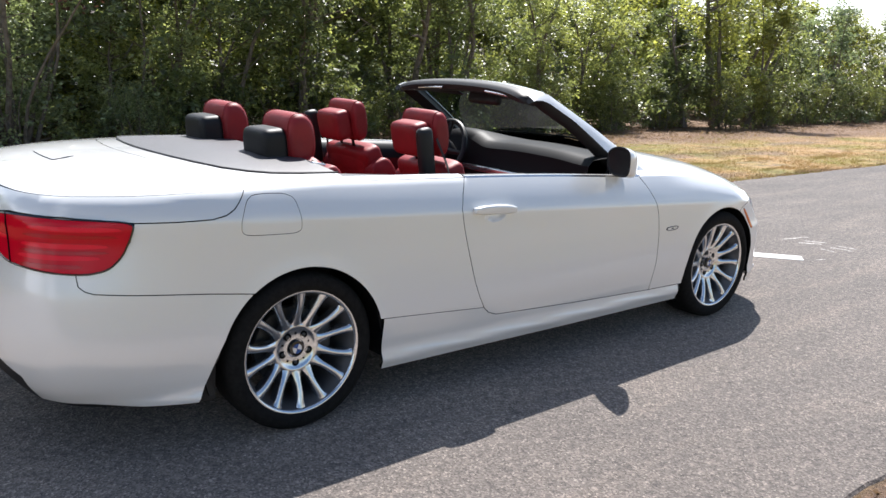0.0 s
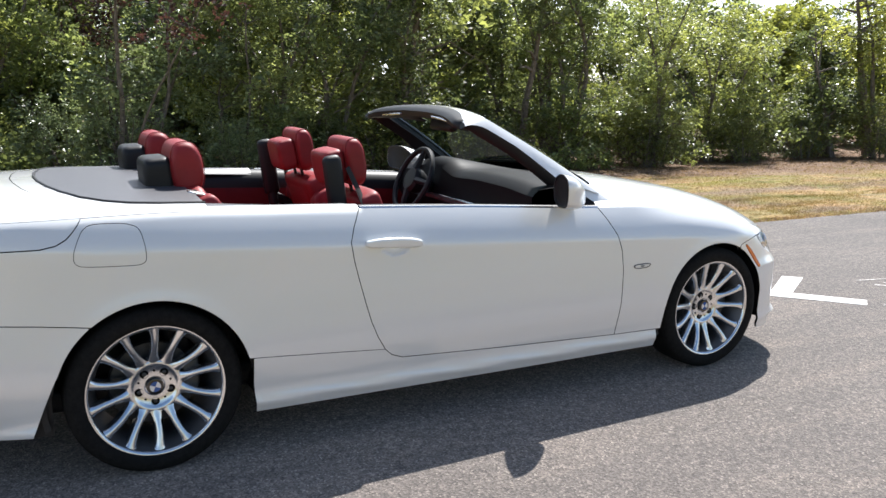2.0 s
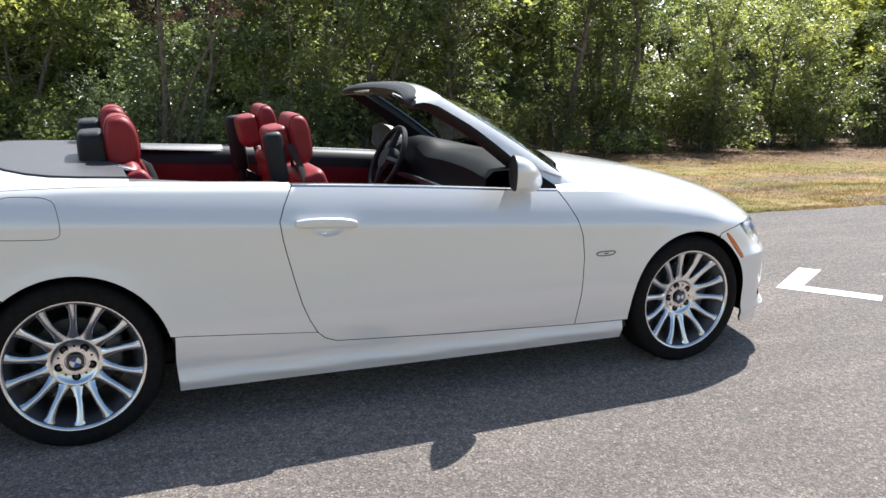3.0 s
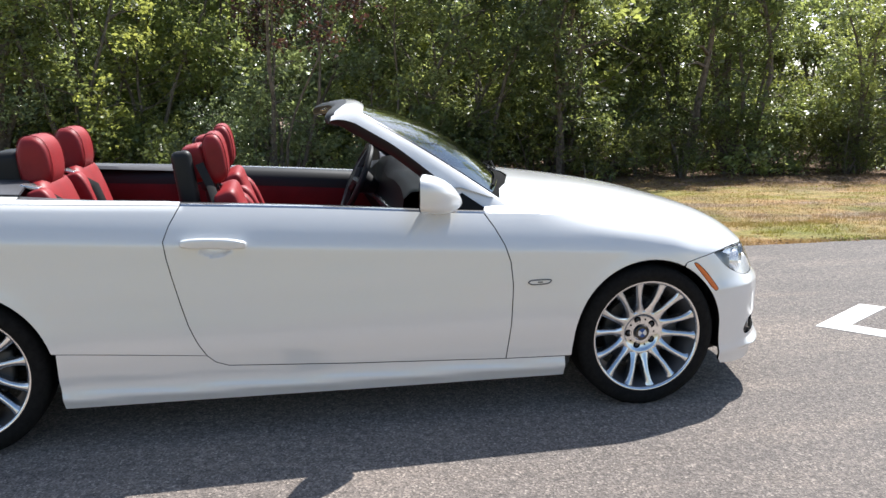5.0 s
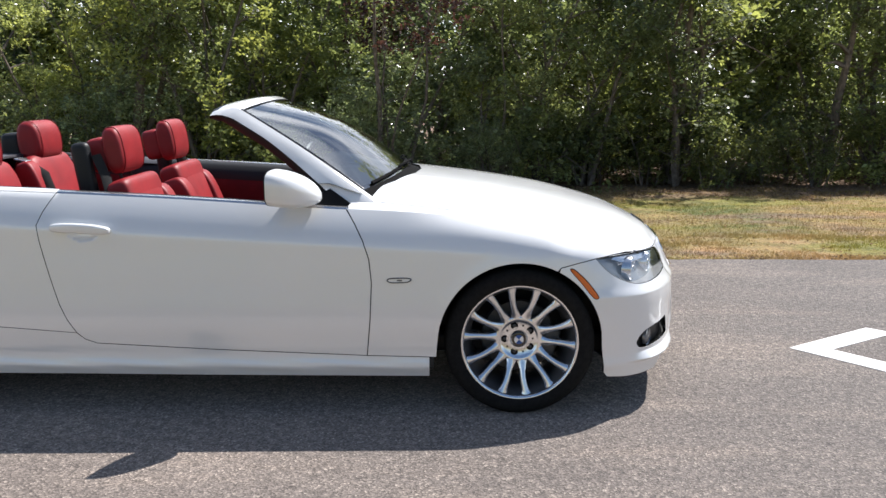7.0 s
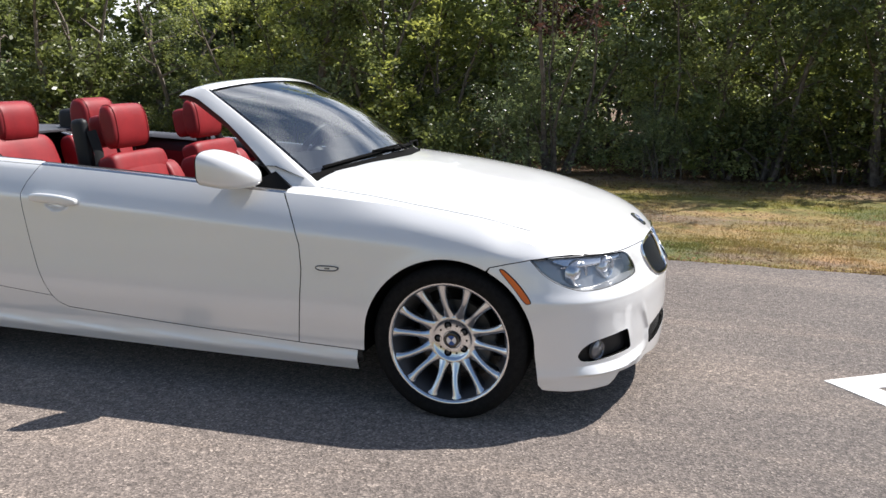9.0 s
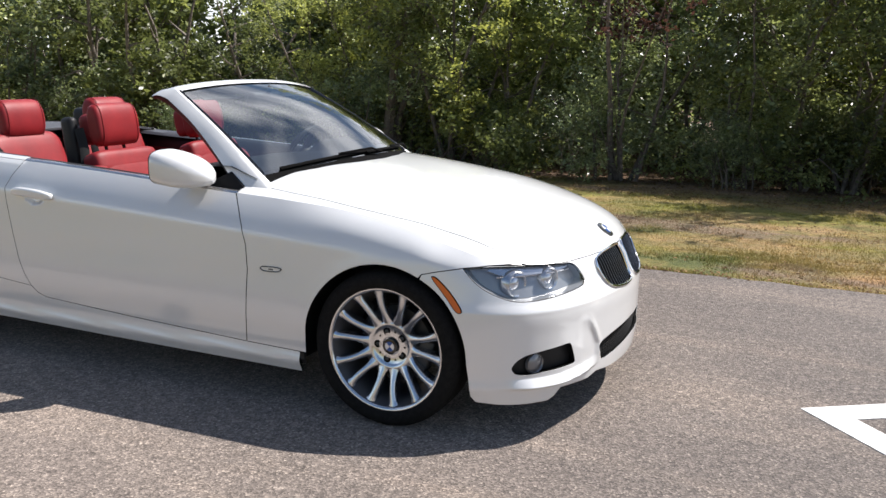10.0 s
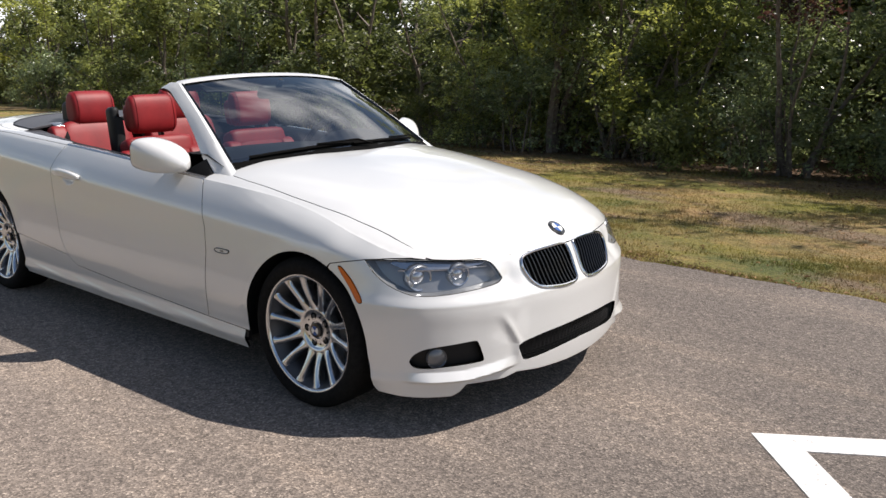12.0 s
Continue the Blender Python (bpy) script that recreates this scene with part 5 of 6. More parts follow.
def build_windscreen():
    screen = new("windscreen")
    screen.parent = car
    us, vs = np.linspace(-1, 1, 33), np.linspace(0, 1, 17)
    gl = part("pane", sheet([[ws_point(u, v) for u in us] for v in vs]), GLASS, screen, "clear sloping windscreen glass")
    gl.visible_shadow = False
    # pillars: white outside, black inside
    for s in (-1, 1):
        out, inn, seal = [], [], []
        for v in np.linspace(-0.2, 1.0, 26):
            a = ws_point(s, max(v, 0)) + (ws_point(s, 0.1) - ws_point(s, 0)) * min(v, 0) * 10
            w = 0.048 - 0.004 * v + 0.04 * max(0.0, 0.6 - v) ** 1.3
            deep = 0.041 + 0.085 * max(0.0, 0.75 - v) ** 1.2
            o = Vector((0, s, 0))
            back = Vector((-0.42, 0, -0.9))
            p0 = a - o * 0.010 + Vector((0.0, 0, 0.005))
            p1 = a + o * w * 0.22 + Vector((0.0, 0, 0.006))
            p2 = a + o * w * 0.42 + back * 0.004
            p3 = a + o * w * 0.74 + back * deep * 0.5
            p4 = a + o * w + back * deep
            p5 = a + o * w * 0.93 + back * (deep + 0.006)
            p6 = a + o * w * 0.50 + back * (deep + 0.032)
            p7 = a + o * w * 0.0 + back * (deep + 0.042)
            p8 = a - o * 0.03 + back * 0.035
            out.append([p0, p1, p2, p3, p4])
            inn.append([p4, p5, p6, p7, p8, p0 + back * 0.006])
        crown = ws_point(s, 1.0)
        for t in (0.2, 0.45, 0.7, 0.9, 1.0):
            slide = Vector((-0.115 * t, 0, 0.020 * math.sin(2.2 * t) - 0.028 * t))
            thin = 1 - 0.62 * t
            for rows, last in ((out, out[25]), (inn, inn[25])):
                rows.append([crown + slide + Vector((v.x * thin, v.y * (1 - 0.25 * t), v.z * thin)) for v in (q - crown for q in last)])
        part("pillar", sheet(out), PAINT, screen, "white windscreen pillar")
        end = bmesh.new()
        end.faces.new([end.verts.new(v) for v in out[-1] + inn[-1][1:5]])
        part("pillar_trim", join(sheet(inn), end), BLACK, screen, "black inner pillar trim")
        # black border printed on the glass edge
        edge = [ws_point(s * 0.985, v) + Vector((0, 0, 0.003)) for v in np.linspace(0, 0.99, 20)]
        part("glass_border", tube(edge, 0.007, 6, squash=0.35), GLOSS, screen)
        # corner plate that carries the mirror
        w0, z0 = shoulder(0.42)
        tri = [Vector((0.45, s * (w0 - 0.045), z0 - 0.0)), Vector((0.68, s * 0.757, 0.885)), Vector((0.575, s * 0.715, 0.955))]
        bm = bmesh.new()
        fa = [bm.verts.new(v) for v in tri]
        fb = [bm.verts.new(v + Vector((0, -s * 0.03, 0))) for v in tri]
        bm.faces.new(fa)
        bm.faces.new(fb[::-1])
        for k in range(3):
            bm.faces.new((fa[k], fb[k], fb[(k + 1) % 3], fa[(k + 1) % 3]))
        bmesh.ops.recalc_face_normals(bm, faces=bm.faces)
        part("corner_plate", bm, DASH, screen, "black corner plate beside the mirror")
    # header
    out, inn = [], []
    for u in np.linspace(-1.0, 1.0, 51):
        c = max(-0.95, min(0.95, u))
        over = abs(u) - abs(c)
        drop = 0.082 * (over / 0.13) ** 2
        a = ws_point(c, 1.0) + Vector((-0.42 * drop, (u - c) * 0.552, -0.9 * drop))
        edge = (0.060 + 0.060 * c**4) * (1 - 4 * over)
        e = 1 - min(1.0, abs(u)) ** 12
        sag = abs(u) ** 10
        out.append([a + Vector((0.014, 0, 0.001)), a + Vector((-0.01, 0, 0.013)), a + Vector((-0.5 * edge, 0, 0.016 - 0.008 * sag)), a + Vector((-edge, 0, 0.014 - 0.03 * sag))])
        if abs(u) < 1.0001:
            inn.append([a + Vector((-edge - x * e, 0, z - 0.03 * sag)) for x, z in ((0.0, 0.014), (0.013, 0.011), (0.038, 0.006), (0.058, -0.002), (0.068, -0.016), (0.058, -0.016 - 0.026 * e))] + [a + Vector((-0.045, 0, -0.016 - 0.038 * e)), a + Vector((0.012, 0, -0.012))])
    part("header", sheet(out), PAINT, screen, "white windscreen header")
    part("header_trim", sheet(inn), BLACK, screen, "black padded header trim")
    for y0, y1 in ((-0.42, -0.18), (0.18, 0.42)):
        strip = [ws_point(y / 0.552, 1.0) + Vector((-0.128, 0, -0.034)) for y in np.linspace(y0, y1, 8)]
        part("latch_strip", tube(strip, 0.006, 6), SATIN, screen, "bright latch strip on the header")
        part("sun_visor", block((0.09, 0.28, 0.010), ws_point(0.5 * (y0 + y1) / 0.552, 0.95) + Vector((-0.05, 0, -0.036)), (0, 24, 0), 0.004), BLACK, screen, "black folded sun visor")
    # cowl
    rows = []
    for y in np.linspace(-0.69, 0.69, 31):
        b = ws_base(y)
        t = abs(y) / 0.69
        rows.append([b + Vector((-0.02, 0, 0.012)), b + Vector((0.012, 0, -0.008)), b + Vector((0.05 - 0.03 * t, 0, -0.016)), b + Vector((0.11 - 0.06 * t, 0, -0.034))])
    part("cowl", sheet(rows), SEAM, screen, "black plastic cowl under the glass")
    # wipers
    for y0, y1 in ((-0.60, 0.02), (-0.04, 0.50)):
        pts, arm = [], []
        for k in np.linspace(0, 1, 14):
            y = y0 + (y1 - y0) * k
            v = 0.016 + 0.012 * k
            pts.append(ws_point(y / 0.69, v) + Vector((0.004, 0, 0.008)))
        w = new("wiper")
        w.parent = car
        part("blade", tube(pts, 0.005, 6, squash=1.5), SEAM, w)
        a0 = ws_base(y1 + 0.05) + Vector((0.02, 0, 0.01))
        part("arm", tube([a0, a0.lerp(pts[7], 0.3) + Vector((0.012, 0, 0.025)), pts[7] + Vector((0.004, 0, 0.012))], [0.006, 0.005, 0.004], 6), SEAM, w)
    # inner mirror
    mm = new("inner_mirror")
    mm.parent = car
    at = ws_point(0, 0.86) + Vector((-0.07, 0, -0.055))
    part("housing", block((0.05, 0.25, 0.075), at, (0, 15, 0), 0.02), BLACK, mm)
    part("stalk", tube([at + Vector((0.02, 0, 0.03)), ws_point(0, 0.9)], 0.014), BLACK, mm)


build_windscreen()


# ---------------------------------------------------------------- door mirrors
def build_mirror(s):
    m = new("door_mirror")
    m.parent = car
    rows = []
    for u in [0.0, 0.0, 0.03, 0.08, 0.16, 0.28, 0.42, 0.56, 0.70, 0.82, 0.91, 0.97, 1.0]:
        k = max(0.0, 1 - u**3.0) ** 0.68
        if len(rows) == 0:
            k *= 0.93
        x = -0.066 + 0.160 * u
        y, z = -0.01 * u - 0.062 * u * u, 0.980 - 0.012 * u - 0.040 * u * u
        row = []
        for a in np.linspace(0, 2 * math.pi, 36, endpoint=False):
            ca, sa = math.cos(a), math.sin(a)
            r = (abs(ca) ** 3.8 + abs(sa) ** 3.8) ** (-1 / 3.8)
            px, py = x + 0.012 * ca * (1 - u), y + 0.099 * k * r * ca * (1.22 if ca < 0 else 1.0)
            row.append(Vector((0.437 + px * 0.906 - py * 0.40, s * (0.878 + px * 0.10 + py * 0.906), z + (0.074 if sa > 0 else 0.076) * k * r * sa * (1 - 0.06 * ca * (1 - u)) * (1 - 0.50 * max(0.0, -ca) ** 1.5 * (1.0 if sa > 0 else 0.3)))))
        rows.append(row + row[:1])
    bm = sheet(rows)
    bmesh.ops.remove_doubles(bm, verts=bm.verts, dist=1e-5)
    part("shell", bm, PAINT, m, "white mirror shell")
    part("bezel", sheet([[v + Vector((-0.0015, 0, 0)) for v in r] for r in rows[:1]] + [[v.lerp(Vector((v.x, s * 0.908, 0.98)), -0.006) for v in r] for r in rows[1:3]]), BLACK, m, "black mirror bezel")
    face = [Vector((v.x - 0.001, v.y, v.z)) for v in rows[0][:-1]]
    bm = bmesh.new()
    mid = sum(face, Vector()) / len(face)
    ring0 = [bm.verts.new(v) for v in face]
    ring1 = [bm.verts.new(v.lerp(mid, 0.08) + Vector((0.006, 0, 0))) for v in face]
    bm.faces.new(ring1)
    for k in range(len(face)):
        bm.faces.new((ring0[k], ring0[(k + 1) % len(face)], ring1[(k + 1) % len(face)], ring1[k]))
    bmesh.ops.recalc_face_normals(bm, faces=bm.faces)
    # plain black stands for the dark reflection in the mirror glass
    part("mirror_face", bm, BLACK, m, "mirror glass with its dark reflection painted black")
    part("foot", tube([(0.475, s * 0.83, 0.930), (0.50, s * 0.808, 0.916), (0.515, s * 0.785, 0.908)], [0.022, 0.020, 0.016], 10, squash=0.6), PAINT, m, "white mirror foot")


build_mirror(-1)
build_mirror(1)


# ---------------------------------------------------------------- door handles, window strip
for s in (-1, 1):
    d = doors[0] if s < 0 else doors[1]
    p = side_point(p_of_x(-0.33), 0.803)
    y = s * (-p[1])
    h = block((0.25, 0.028, 0.042), (0, 0, 0), (0, 0, 0), 0.0115, 4)
    bmesh.ops.subdivide_edges(h, edges=[e for e in h.edges if abs(e.verts[0].co.x - e.verts[1].co.x) > 0.1], cuts=10)
    for v in h.verts:
        u = v.co.x / 0.125
        v.co.z = v.co.z * (1 - 0.45 * u**4) + 0.006 * (1 - u * u)
        v.co.y -= s * 0.012 * u**4
    bmesh.ops.transform(h, matrix=pose(-0.437, y + s * 0.020, 0.803, 0, 2.8, 0), verts=h.verts)
    for x in (-0.545, -0.33):
        part("handle_mount", block((0.03, 0.02, 0.022), (x, y + s * 0.006, 0.803 + 0.05 * (-0.437 - x)), (0, 2.8, 0), 0.004, 2), BLACK, d)
    part("handle", h, PAINT, d, "white door handle")
    for x0, x1, mat, words in ((-1.30, -0.562, BLACK, "thin black rubber waist strip"), (-0.556, 0.66, SATIN, "bright metal waist strip")):
        rows = []
        inn, up = (0.012, 0.4) if mat is BLACK else (0.0, 1.0)
        for x in np.linspace(x0, x1, 40):
            w, z = shoulder(x)
            w -= inn
            rows.append([Vector((x, s * (w + 0.0005), z - 0.002)), Vector((x, s * (w - 0.004), z + 0.006 * up)), Vector((x, s * (w - 0.016), z + 0.009 * up)), Vector((x, s * (w - 0.03), z + 0.006 * up)), Vector((x, s * (w - 0.034), z - 0.02))])
        part("waist_strip", sheet(rows), mat, car, words)


# ---------------------------------------------------------------- cabin
def pad(size, at, turn=(0, 0, 0), bevel=0.03, bulge=0.0):
    bm = block(size, (0, 0, 0), (0, 0, 0), bevel, 4)
    if bulge:
        for v in bm.verts:
            v.co.x += bulge * (1 - (2 * v.co.y / size[1]) ** 2) * (1 if v.co.x > 0 else -0.4)
    bmesh.ops.transform(bm, matrix=pose(*at, *turn), verts=bm.verts)
    return bm


def pillow(size, at, turn=(0, 0, 0), e=3.2, flat=1.0, ends=7.0):
    """A padded cushion: rounded in profile, with flatter sides."""
    bm = bmesh.new()
    bmesh.ops.create_uvsphere(bm, u_segments=44, v_segments=30, radius=1.0)
    bmesh.ops.rotate(bm, matrix=Matrix.Rotation(math.pi / 2, 3, "X"), verts=bm.verts)
    for v in bm.verts:
        x, y, z = (abs(c) for c in v.co)
        xz = (x**e + z**e) ** (1 / e)
        k = (xz**ends + y**ends) ** (-1 / ends)
        v.co = Vector((v.co.x * size[0], v.co.y * size[1], v.co.z * size[2])) * k * 0.5
        if v.co.x < 0:
            v.co.x *= flat
    bmesh.ops.transform(bm, matrix=pose(*at, *turn), verts=bm.verts)
    return bm


def piping(size, at, turn, e=3.2, flat=1.0, y=0.44):
    """A stitched seam round the profile of a pillow, near its side."""
    m = pose(*at, *turn)
    pts = []
    for a in np.linspace(0, 2 * math.pi, 44, endpoint=False):
        c, s = math.cos(a), math.sin(a)
        r = (abs(c) ** e + abs(s) ** e) ** (-1 / e) * 0.498
        pts.append(m @ Vector((r * c * size[0] * (flat if c < 0 else 1), y * size[1], r * s * size[2])))
    return tube(pts, 0.0017, 5, True)


def make_front_seat():
    s = new("front_seat")
    s.parent = car
    part("cushion", join(pillow((0.54, 0.40, 0.15), (0.02, 0, 0.46), (0, -8, 0), 5), pillow((0.54, 0.11, 0.18), (0.02, 0.21, 0.475), (0, -8, 0), 4), pillow((0.54, 0.11, 0.18), (0.02, -0.21, 0.475), (0, -8, 0), 4)), LEATHER, s, "red leather seat cushion")
    b = part("backrest", join(pillow((0.13, 0.38, 0.54), (-0.325, 0, 0.705), (0, -20, 0), 5), pillow((0.16, 0.11, 0.47), (-0.308, 0.205, 0.68), (0, -20, 0), 3.6), pillow((0.16, 0.11, 0.47), (-0.308, -0.205, 0.68), (0, -20, 0), 3.6), pillow((0.12, 0.42, 0.13), (-0.395, 0, 0.905), (0, -20, 0), 4)), LEATHER, s, "red leather backrest with stitched bolsters")
    for y in (-0.155, 0.155):
        part("stitching", tube([(-0.272 + 0.004, y, 0.56), (-0.29, y, 0.70), (-0.335, y, 0.84), (-0.35, y, 0.87)], 0.003, 5), SEAM, b)
    h = part("headrest", pillow((0.10, 0.28, 0.215), (-0.443, 0, 1.095), (0, -8, 0), 2.8, 0.8), LEATHER, s, "red leather headrest")
    for y in (-0.41, 0.41):
        part("stitching", piping((0.10, 0.28, 0.21), (-0.443, 0, 1.095), (0, -8, 0), 2.8, 0.8, y), LEATHER, h)
    part("headrest_back", pillow((0.10, 0.21, 0.16), (-0.522, 0, 1.07), (0, -12, 0), 4.5), LEATHER, s)
    for y in (-0.06, 0.06):
        part("post", tube([(-0.42, y, 0.90), (-0.455, y, 1.04)], 0.008), BLACK, s)
    return s


seat = make_front_seat()
seat.matrix_basis = pose(0, -0.345, 0)
copy_thing(seat, pose(0, 0.345, 0))
for s in (-1, 1):
    t = part("belt_tower", join(pad((0.085, 0.055, 0.30), (-0.553, s * 0.51, 0.985), (0, -8, 0), 0.028), pad((0.05, 0.05, 0.25), (-0.525, s * 0.51, 0.78), (0, -8, 0), 0.02), pad((0.16, 0.05, 0.05), (-0.47, s * 0.53, 0.80), (0, 30, 0), 0.015)), BLACK, car, "black seat belt guide tower")
    part("belt", tube([(-0.50, s * 0.515, 1.08), (-0.455, s * 0.53, 0.98), (-0.42, s * 0.56, 0.86), (-0.40, s * 0.58, 0.70)], 0.022, 6, squash=0.14), CARPET, t, "black webbing seat belt")


def make_rear_seat():
    s = new("rear_seat")
    s.parent = car
    part("cushion", pillow((0.46, 0.43, 0.16), (-0.86, 0.02, 0.50), (0, -10, 0), 4), LEATHER, s, "red leather rear cushion")
    part("backrest", join(pillow((0.14, 0.46, 0.50), (-1.09, 0, 0.775), (0, -18, 0), 5), pillow((0.12, 0.10, 0.46), (-1.055, -0.25, 0.775), (0, -18, 0), 3.6)), LEATHER, s, "red leather rear backrest")
    h = part("headrest", pillow((0.15, 0.27, 0.225), (-1.165, 0, 1.085), (0, -6, 0), 2.5, 0.75), LEATHER, s, "red leather rear headrest")
    for y in (-0.41, 0.41):
        part("stitching", piping((0.15, 0.27, 0.225), (-1.165, 0, 1.085), (0, -6, 0), 2.5, 0.75, y), LEATHER, h)
    part("roll_hoop_cover", pillow((0.115, 0.22, 0.20), (-1.265, 0, 1.035), (0, -4, 0), 5.5), BLACK, s, "black roll hoop cover")
    part("belt", tube([(-1.16, -0.20, 1.0), (-1.03, -0.235, 0.93), (-0.98, -0.25, 0.80), (-0.93, -0.25, 0.62)], 0.022, 6, squash=0.14), CARPET, s, "black webbing seat belt")
    part("belt_slot", block((0.07, 0.10, 0.015), (-1.15, -0.20, 1.0), (0, 12, 0), 0.005), SATIN, s)
    return s


rear = make_rear_seat()
rear.matrix_basis = pose(0, -0.315, 0)
copy_thing(rear, pose(0, 0.315, 0))


def build_cabin():
    part("floor_carpet", block((2.4, 1.36, 0.04), (-0.25, 0, 0.30), bevel=0.01), CARPET, car)
    part("rear_bulkhead", block((0.10, 1.36, 0.62), (-1.30, 0, 0.66), (0, -8, 0), 0.02), BLACK, car)
    for s in (-1, 1):
        rows, low = [], []
        for x in np.linspace(-1.22, 0.70, 30):
            w, z = shoulder(x)
            rows.append([Vector((x, s * (w - 0.03), z + 0.004)), Vector((x, s * (w - 0.06), z + 0.006)), Vector((x, s * (w - 0.10), z - 0.012)), Vector((x, s * (w - 0.125), z - 0.06)), Vector((x, s * (w - 0.125), z - 0.10))])
            low.append([Vector((x, s * (w - 0.128), z - 0.09)), Vector((x, s * (w - 0.135), z - 0.13)), Vector((x, s * (w - 0.11), max(z - 0.35, 0.32 if x > -0.92 else 0.72))), Vector((x, s * (w - 0.10), 0.32 if x > -0.92 else 0.70))])
        part("door_card_top", sheet(rows), BLACK, car, "black padded door top")
        ledge = []
        for x in np.linspace(-1.24, -0.60, 20):
            w, z = shoulder(x)
            k = (x + 1.24) / 0.64
            ledge.append([Vector((x, s * (w - 0.044), z + 0.002)), Vector((x, s * (w - 0.055), z + 0.012)), Vector((x, s * (w - 0.17 + 0.08 * k), z + 0.010 - 0.014 * k)), Vector((x, s * (w - 0.185 + 0.08 * k), z - 0.006 - 0.014 * k))])
        part("rear_side_ledge", sheet(ledge), TONNEAU, car, "dark grey trim ledge beside the rear seats")
        part("door_card", sheet(low), LINING, car, "red leather door lining")
    # dashboard
    rows = []
    for y in np.linspace(-0.72, 0.72, 37):
        hump = 0.062 * math.exp(-(((y - 0.36) / 0.17) ** 4)) + 0.016 * math.exp(-(((y + 0.28) / 0.30) ** 4))
        e = 0.05 * (y / 0.72) ** 2
        rows.append([Vector((0.81 - 2 * e, y, 0.962 - 0.6 * e)), Vector((0.62 - e, y, 0.976 + 0.35 * hump)), Vector((0.48 - e, y, 0.972 + 0.85 * hump)), Vector((0.41 - e, y, 0.965 + 0.8 * hump)), Vector((0.375 - e, y, 0.935 + 0.7 * hump)), Vector((0.37 - e, y, 0.86)), Vector((0.34 - e, y, 0.80)), Vector((0.38, y, 0.66)), Vector((0.45, y, 0.45))])
    part("dashboard", sheet(rows), DASH, car, "black dashboard with a raised instrument hood")
    part("dash_trim", block((0.02, 1.30, 0.035), (0.335, 0, 0.815), bevel=0.008), WHITE_CLEAR, car)
    part("centre_console", block((0.9, 0.22, 0.30), (0.0, 0, 0.46), bevel=0.03), BLACK, car)
    # steering wheel on the left
    sw = new("steering_wheel")
    sw.parent = car
    m = pose(0.24, 0.36, 0.90, 0, -66, 0)
    ring = tube([m @ Vector((0.185 * math.cos(a), 0.185 * math.sin(a), 0)) for a in np.linspace(0, 2 * math.pi, 40, endpoint=False)], 0.016, 8, True)
    part("rim", ring, BLACK, sw)
    hub = lathe([(0.0, 0.03), (0.06, 0.028), (0.075, 0.01), (0.07, -0.03), (0.03, -0.12)], 24, "Z")
    bmesh.ops.transform(hub, matrix=m, verts=hub.verts)
    part("hub", hub, BLACK, sw)
    for a in (0, math.pi, -math.pi / 2):
        part("spoke", tube([m @ Vector((0.06 * math.cos(a), 0.06 * math.sin(a), 0.01)), m @ Vector((0.18 * math.cos(a), 0.18 * math.sin(a), 0))], [0.022, 0.014], 6), BLACK, sw)


build_cabin()


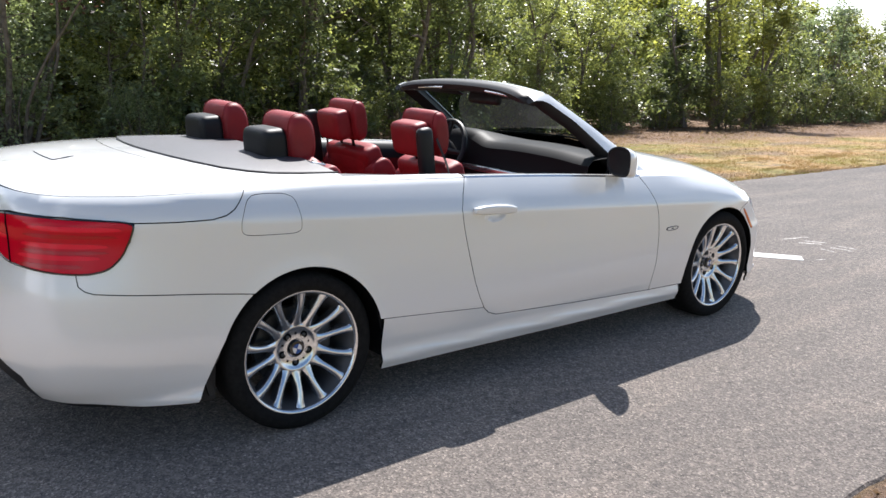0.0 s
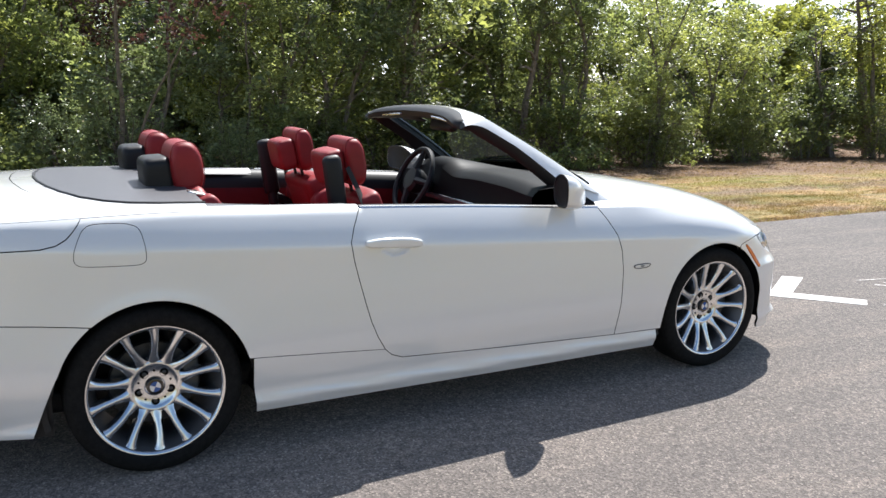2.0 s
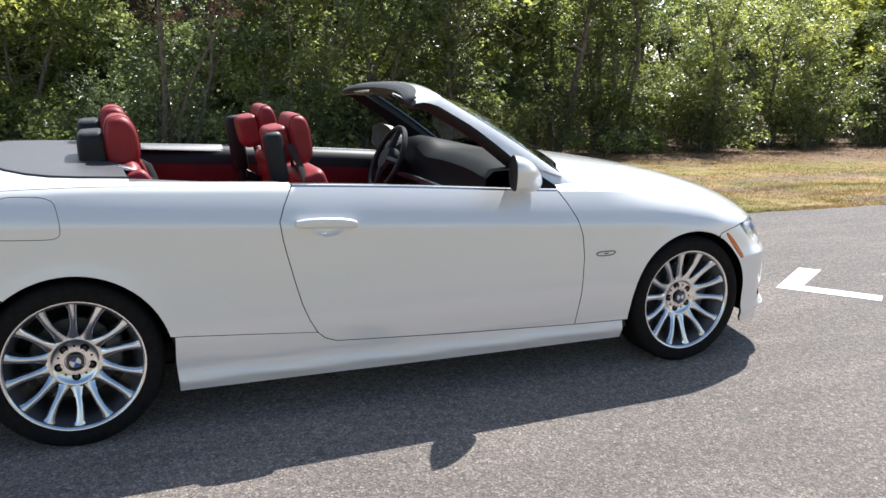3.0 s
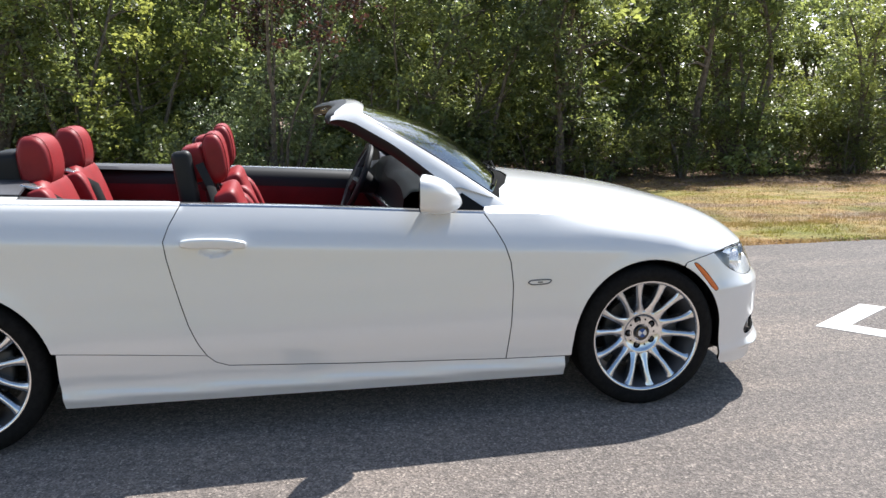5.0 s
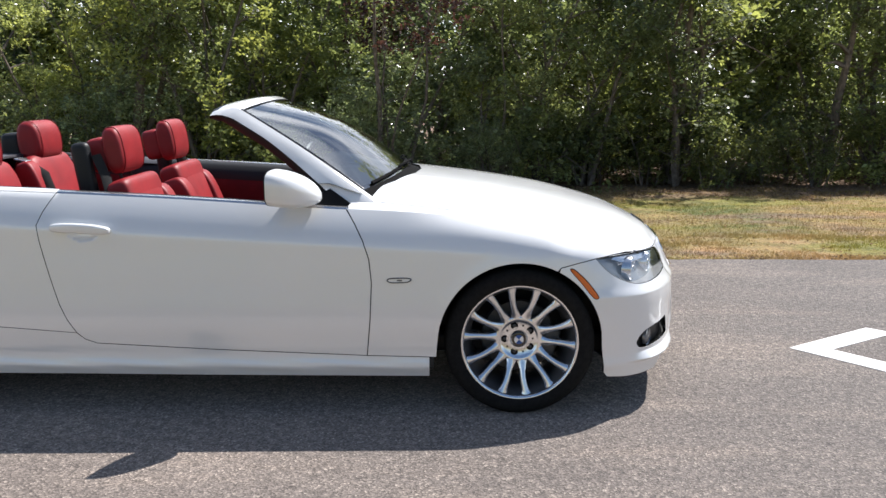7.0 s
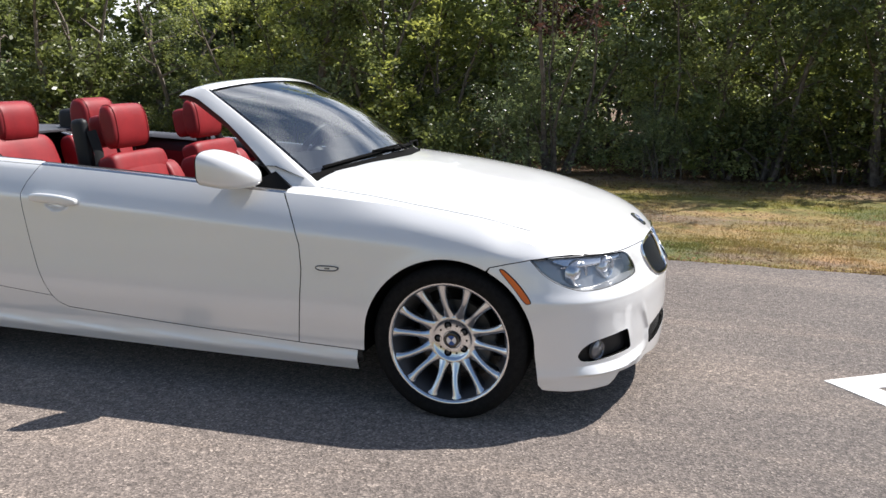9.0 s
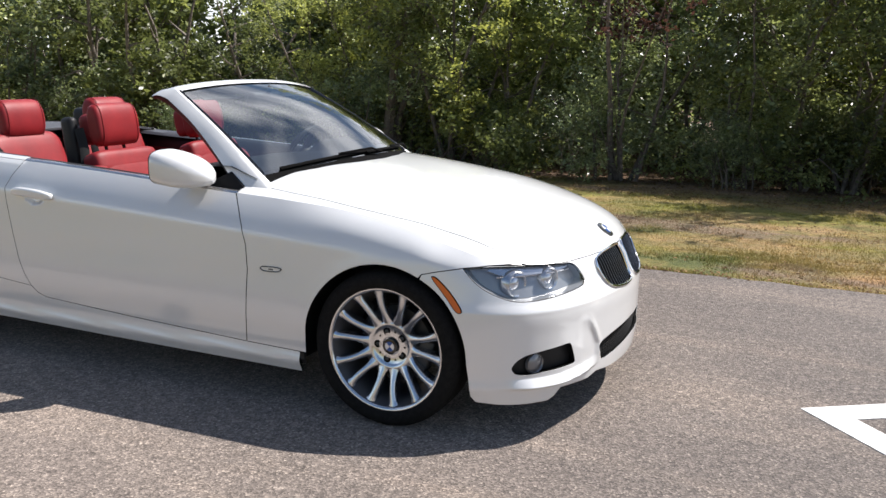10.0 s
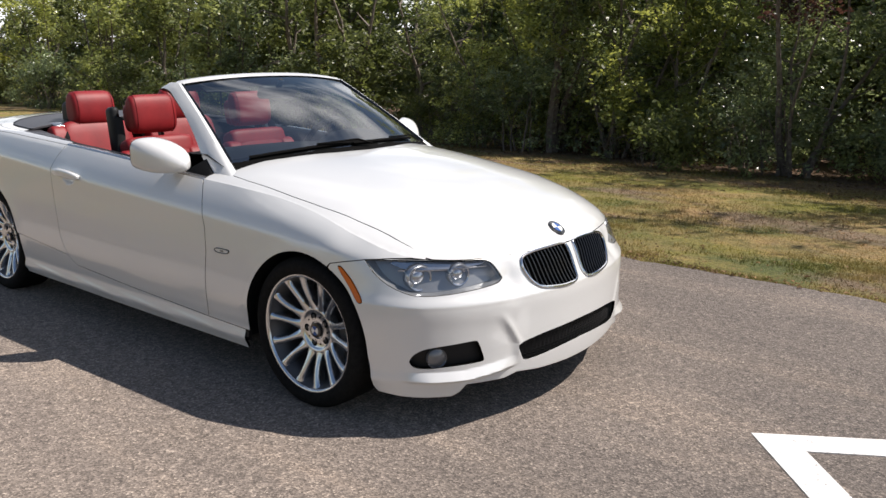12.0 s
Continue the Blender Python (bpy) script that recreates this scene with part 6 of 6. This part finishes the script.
# ---------------------------------------------------------------- lamps, grilles and badge of the nose
def build_nose():
    for s in (1, -1):
        lamp = new("headlamp")
        lamp.parent = car
        for name, mat, inset in (("housing", LAMP_GREY, 0.05), ("lens", LENS, -0.001)):
            ob = panel(name, HEADLAMP, side_surface, mat, lamp, inset=inset, gap=0.001 if inset > 0 else 0.003, depth=0.005)[0]
            if s < 0:
                ob.data.transform(Matrix.Diagonal((1, -1, 1, 1)))
                ob.data.flip_normals()
            if name == "lens":
                ob.visible_shadow = False
        line = refine(HEADLAMP, 0.012)
        wall = [[Vector((v[0], s * v[1], v[2])) for v in (side_point(*q, 0.003), side_point(*q, 0.052))] for q in line]
        part("bezel", sheet(wall + wall[:1]), LAMP_GREY, lamp)
        for place, z, r in ((sp(1.915, 0.612)[0], 0.610, 0.052), (p_of_w(0.62), 0.615, 0.045)):
            c = side_point(place, z, 0.035)
            at = Matrix.Translation((c[0], s * c[1], c[2])) @ pose(0, 0, 0, 0, 0, -s * 22)
            for name, prof, mat in (("ring", [(r * 0.80, -0.01), (r * 0.84, 0.006), (r * 0.95, 0.009), (r * 1.02, 0.004), (r * 1.05, -0.03)], WHITE_CLEAR), ("projector", [(0.0, 0.004), (r * 0.35, 0.001), (r * 0.55, -0.008), (r * 0.60, -0.014), (r * 0.82, -0.012)], WHITE_CLEAR)):
                bm = lathe(prof, 36, "X")
                bmesh.ops.transform(bm, matrix=at, verts=bm.verts)
                part(name, bm, mat, lamp)
        brow = panel("brow", soft([sp(1.775, 0.668), sp(1.86, 0.640), nose(0.70, 0.640), nose(0.56, 0.642), nose(0.50, 0.650), nose(0.515, 0.662), nose(0.62, 0.665), nose(0.74, 0.672)], 1), side_surface, SATIN, lamp, inset=0.022, gap=0.0, depth=0.004, label="satin silver upper lamp trim")[0]
        if s < 0:
            brow.data.transform(Matrix.Diagonal((1, -1, 1, 1)))
            brow.data.flip_normals()
        for z in (0.636,):
            run = [side_point(p, z, 0.03) for p in np.linspace(sp(1.83, z)[0], p_of_w(0.50), 14)]
            part("trim_bar", tube([(v[0], s * v[1], v[2]) for v in run], 0.004, 6), WHITE_CLEAR, lamp)
        fog = panel("fog_recess", FOG, side_surface, BLACK, car, inset=0.03, gap=-0.004)[0]
        if s < 0:
            fog.data.transform(Matrix.Diagonal((1, -1, 1, 1)))
            fog.data.flip_normals()
        c = side_point(p_of_w(0.712), 0.306, 0.022)
        bm = lathe([(0.0, 0.008), (0.025, 0.005), (0.036, -0.002), (0.040, 0.003), (0.042, -0.01)], 28, "X")
        bmesh.ops.transform(bm, matrix=Matrix.Translation((c[0], s * c[1], c[2])) @ pose(0, 0, 0, 0, 0, -s * 30), verts=bm.verts)
        part("fog_lamp", bm, FOG_GLASS, car, "round clear fog lamp")
        kid = new("kidney_grille")
        kid.parent = car
        back = panel("grille_back", KIDNEY, side_surface, BLACK, kid, inset=0.04, gap=0.0)[0]
        if s < 0:
            back.data.transform(Matrix.Diagonal((1, -1, 1, 1)))
            back.data.flip_normals()
        ringp = []
        for p, z in refine(KIDNEY, 0.012):
            v = side_point(p, z, -0.004)
            ringp.append((v[0], s * v[1], v[2]))
        part("surround", tube(ringp, 0.006, 8, True), CHROME, kid, "chrome grille surround")
        for i in range(12):
            w = 0.048 + 0.262 * i / 11
            zlo, zhi = 0.522 + 0.05 * max(0, (w - 0.25) / 0.09) ** 1.5, 0.668 - 0.012 * w / 0.3
            pts = []
            for z in np.linspace(zlo, zhi, 7):
                v = side_point(p_of_w(w + 0.03 * (z - 0.59) / 0.15), z, 0.002)
                pts.append((v[0], s * v[1], v[2]))
            slat = part("slat", sheet([[Vector(v), Vector(v) - Vector((0.022, 0, 0))] for v in pts]), BLACK, kid)
            part("bright_edge", tube(pts, 0.0022, 6), SLAT, slat)
    full = [(p, z) for p, z in INTAKE]
    for s in (1, -1):
        ob = panel("intake_back", full, side_surface, BLACK, car, inset=0.05, gap=0.0)[0]
        if s < 0:
            ob.data.transform(Matrix.Diagonal((1, -1, 1, 1)))
            ob.data.flip_normals()
    for k in range(9):
        pts = []
        for n, w in enumerate(np.linspace(-0.37, 0.37, 60)):
            v = side_point(p_of_w(abs(w)), 0.252 + 0.0125 * k + (0.004 if n % 2 else -0.004), 0.022)
            pts.append((v[0], -w, v[2]))
        part("mesh_strand", tube(pts, 0.0028, 4), BLACK, car)
    b = top_point(2.035, 0.0)
    badge = new("badge")
    badge.parent = car
    m = Matrix.Translation(b) @ pose(0, 0, 0, 0, 35, 0)
    disc = lathe([(0.0, 0.006), (0.034, 0.005), (0.041, 0.003), (0.042, -0.003)], 36, "Z")
    bmesh.ops.transform(disc, matrix=m, verts=disc.verts)
    part("disc", disc, GLOSS, badge, "round black badge")
    for k in range(4):
        bm = bmesh.new()
        c0 = bm.verts.new(m @ Vector((0, 0, 0.0068)))
        arc = [bm.verts.new(m @ Vector((0.026 * math.cos(q), 0.026 * math.sin(q), 0.0066))) for q in np.linspace(k * math.pi / 2, (k + 1) * math.pi / 2, 8)]
        for p, q in zip(arc, arc[1:]):
            bm.faces.new((c0, p, q))
        part("emblem_quarter", bm, BLUE if k % 2 else PAINT, badge)


build_nose()
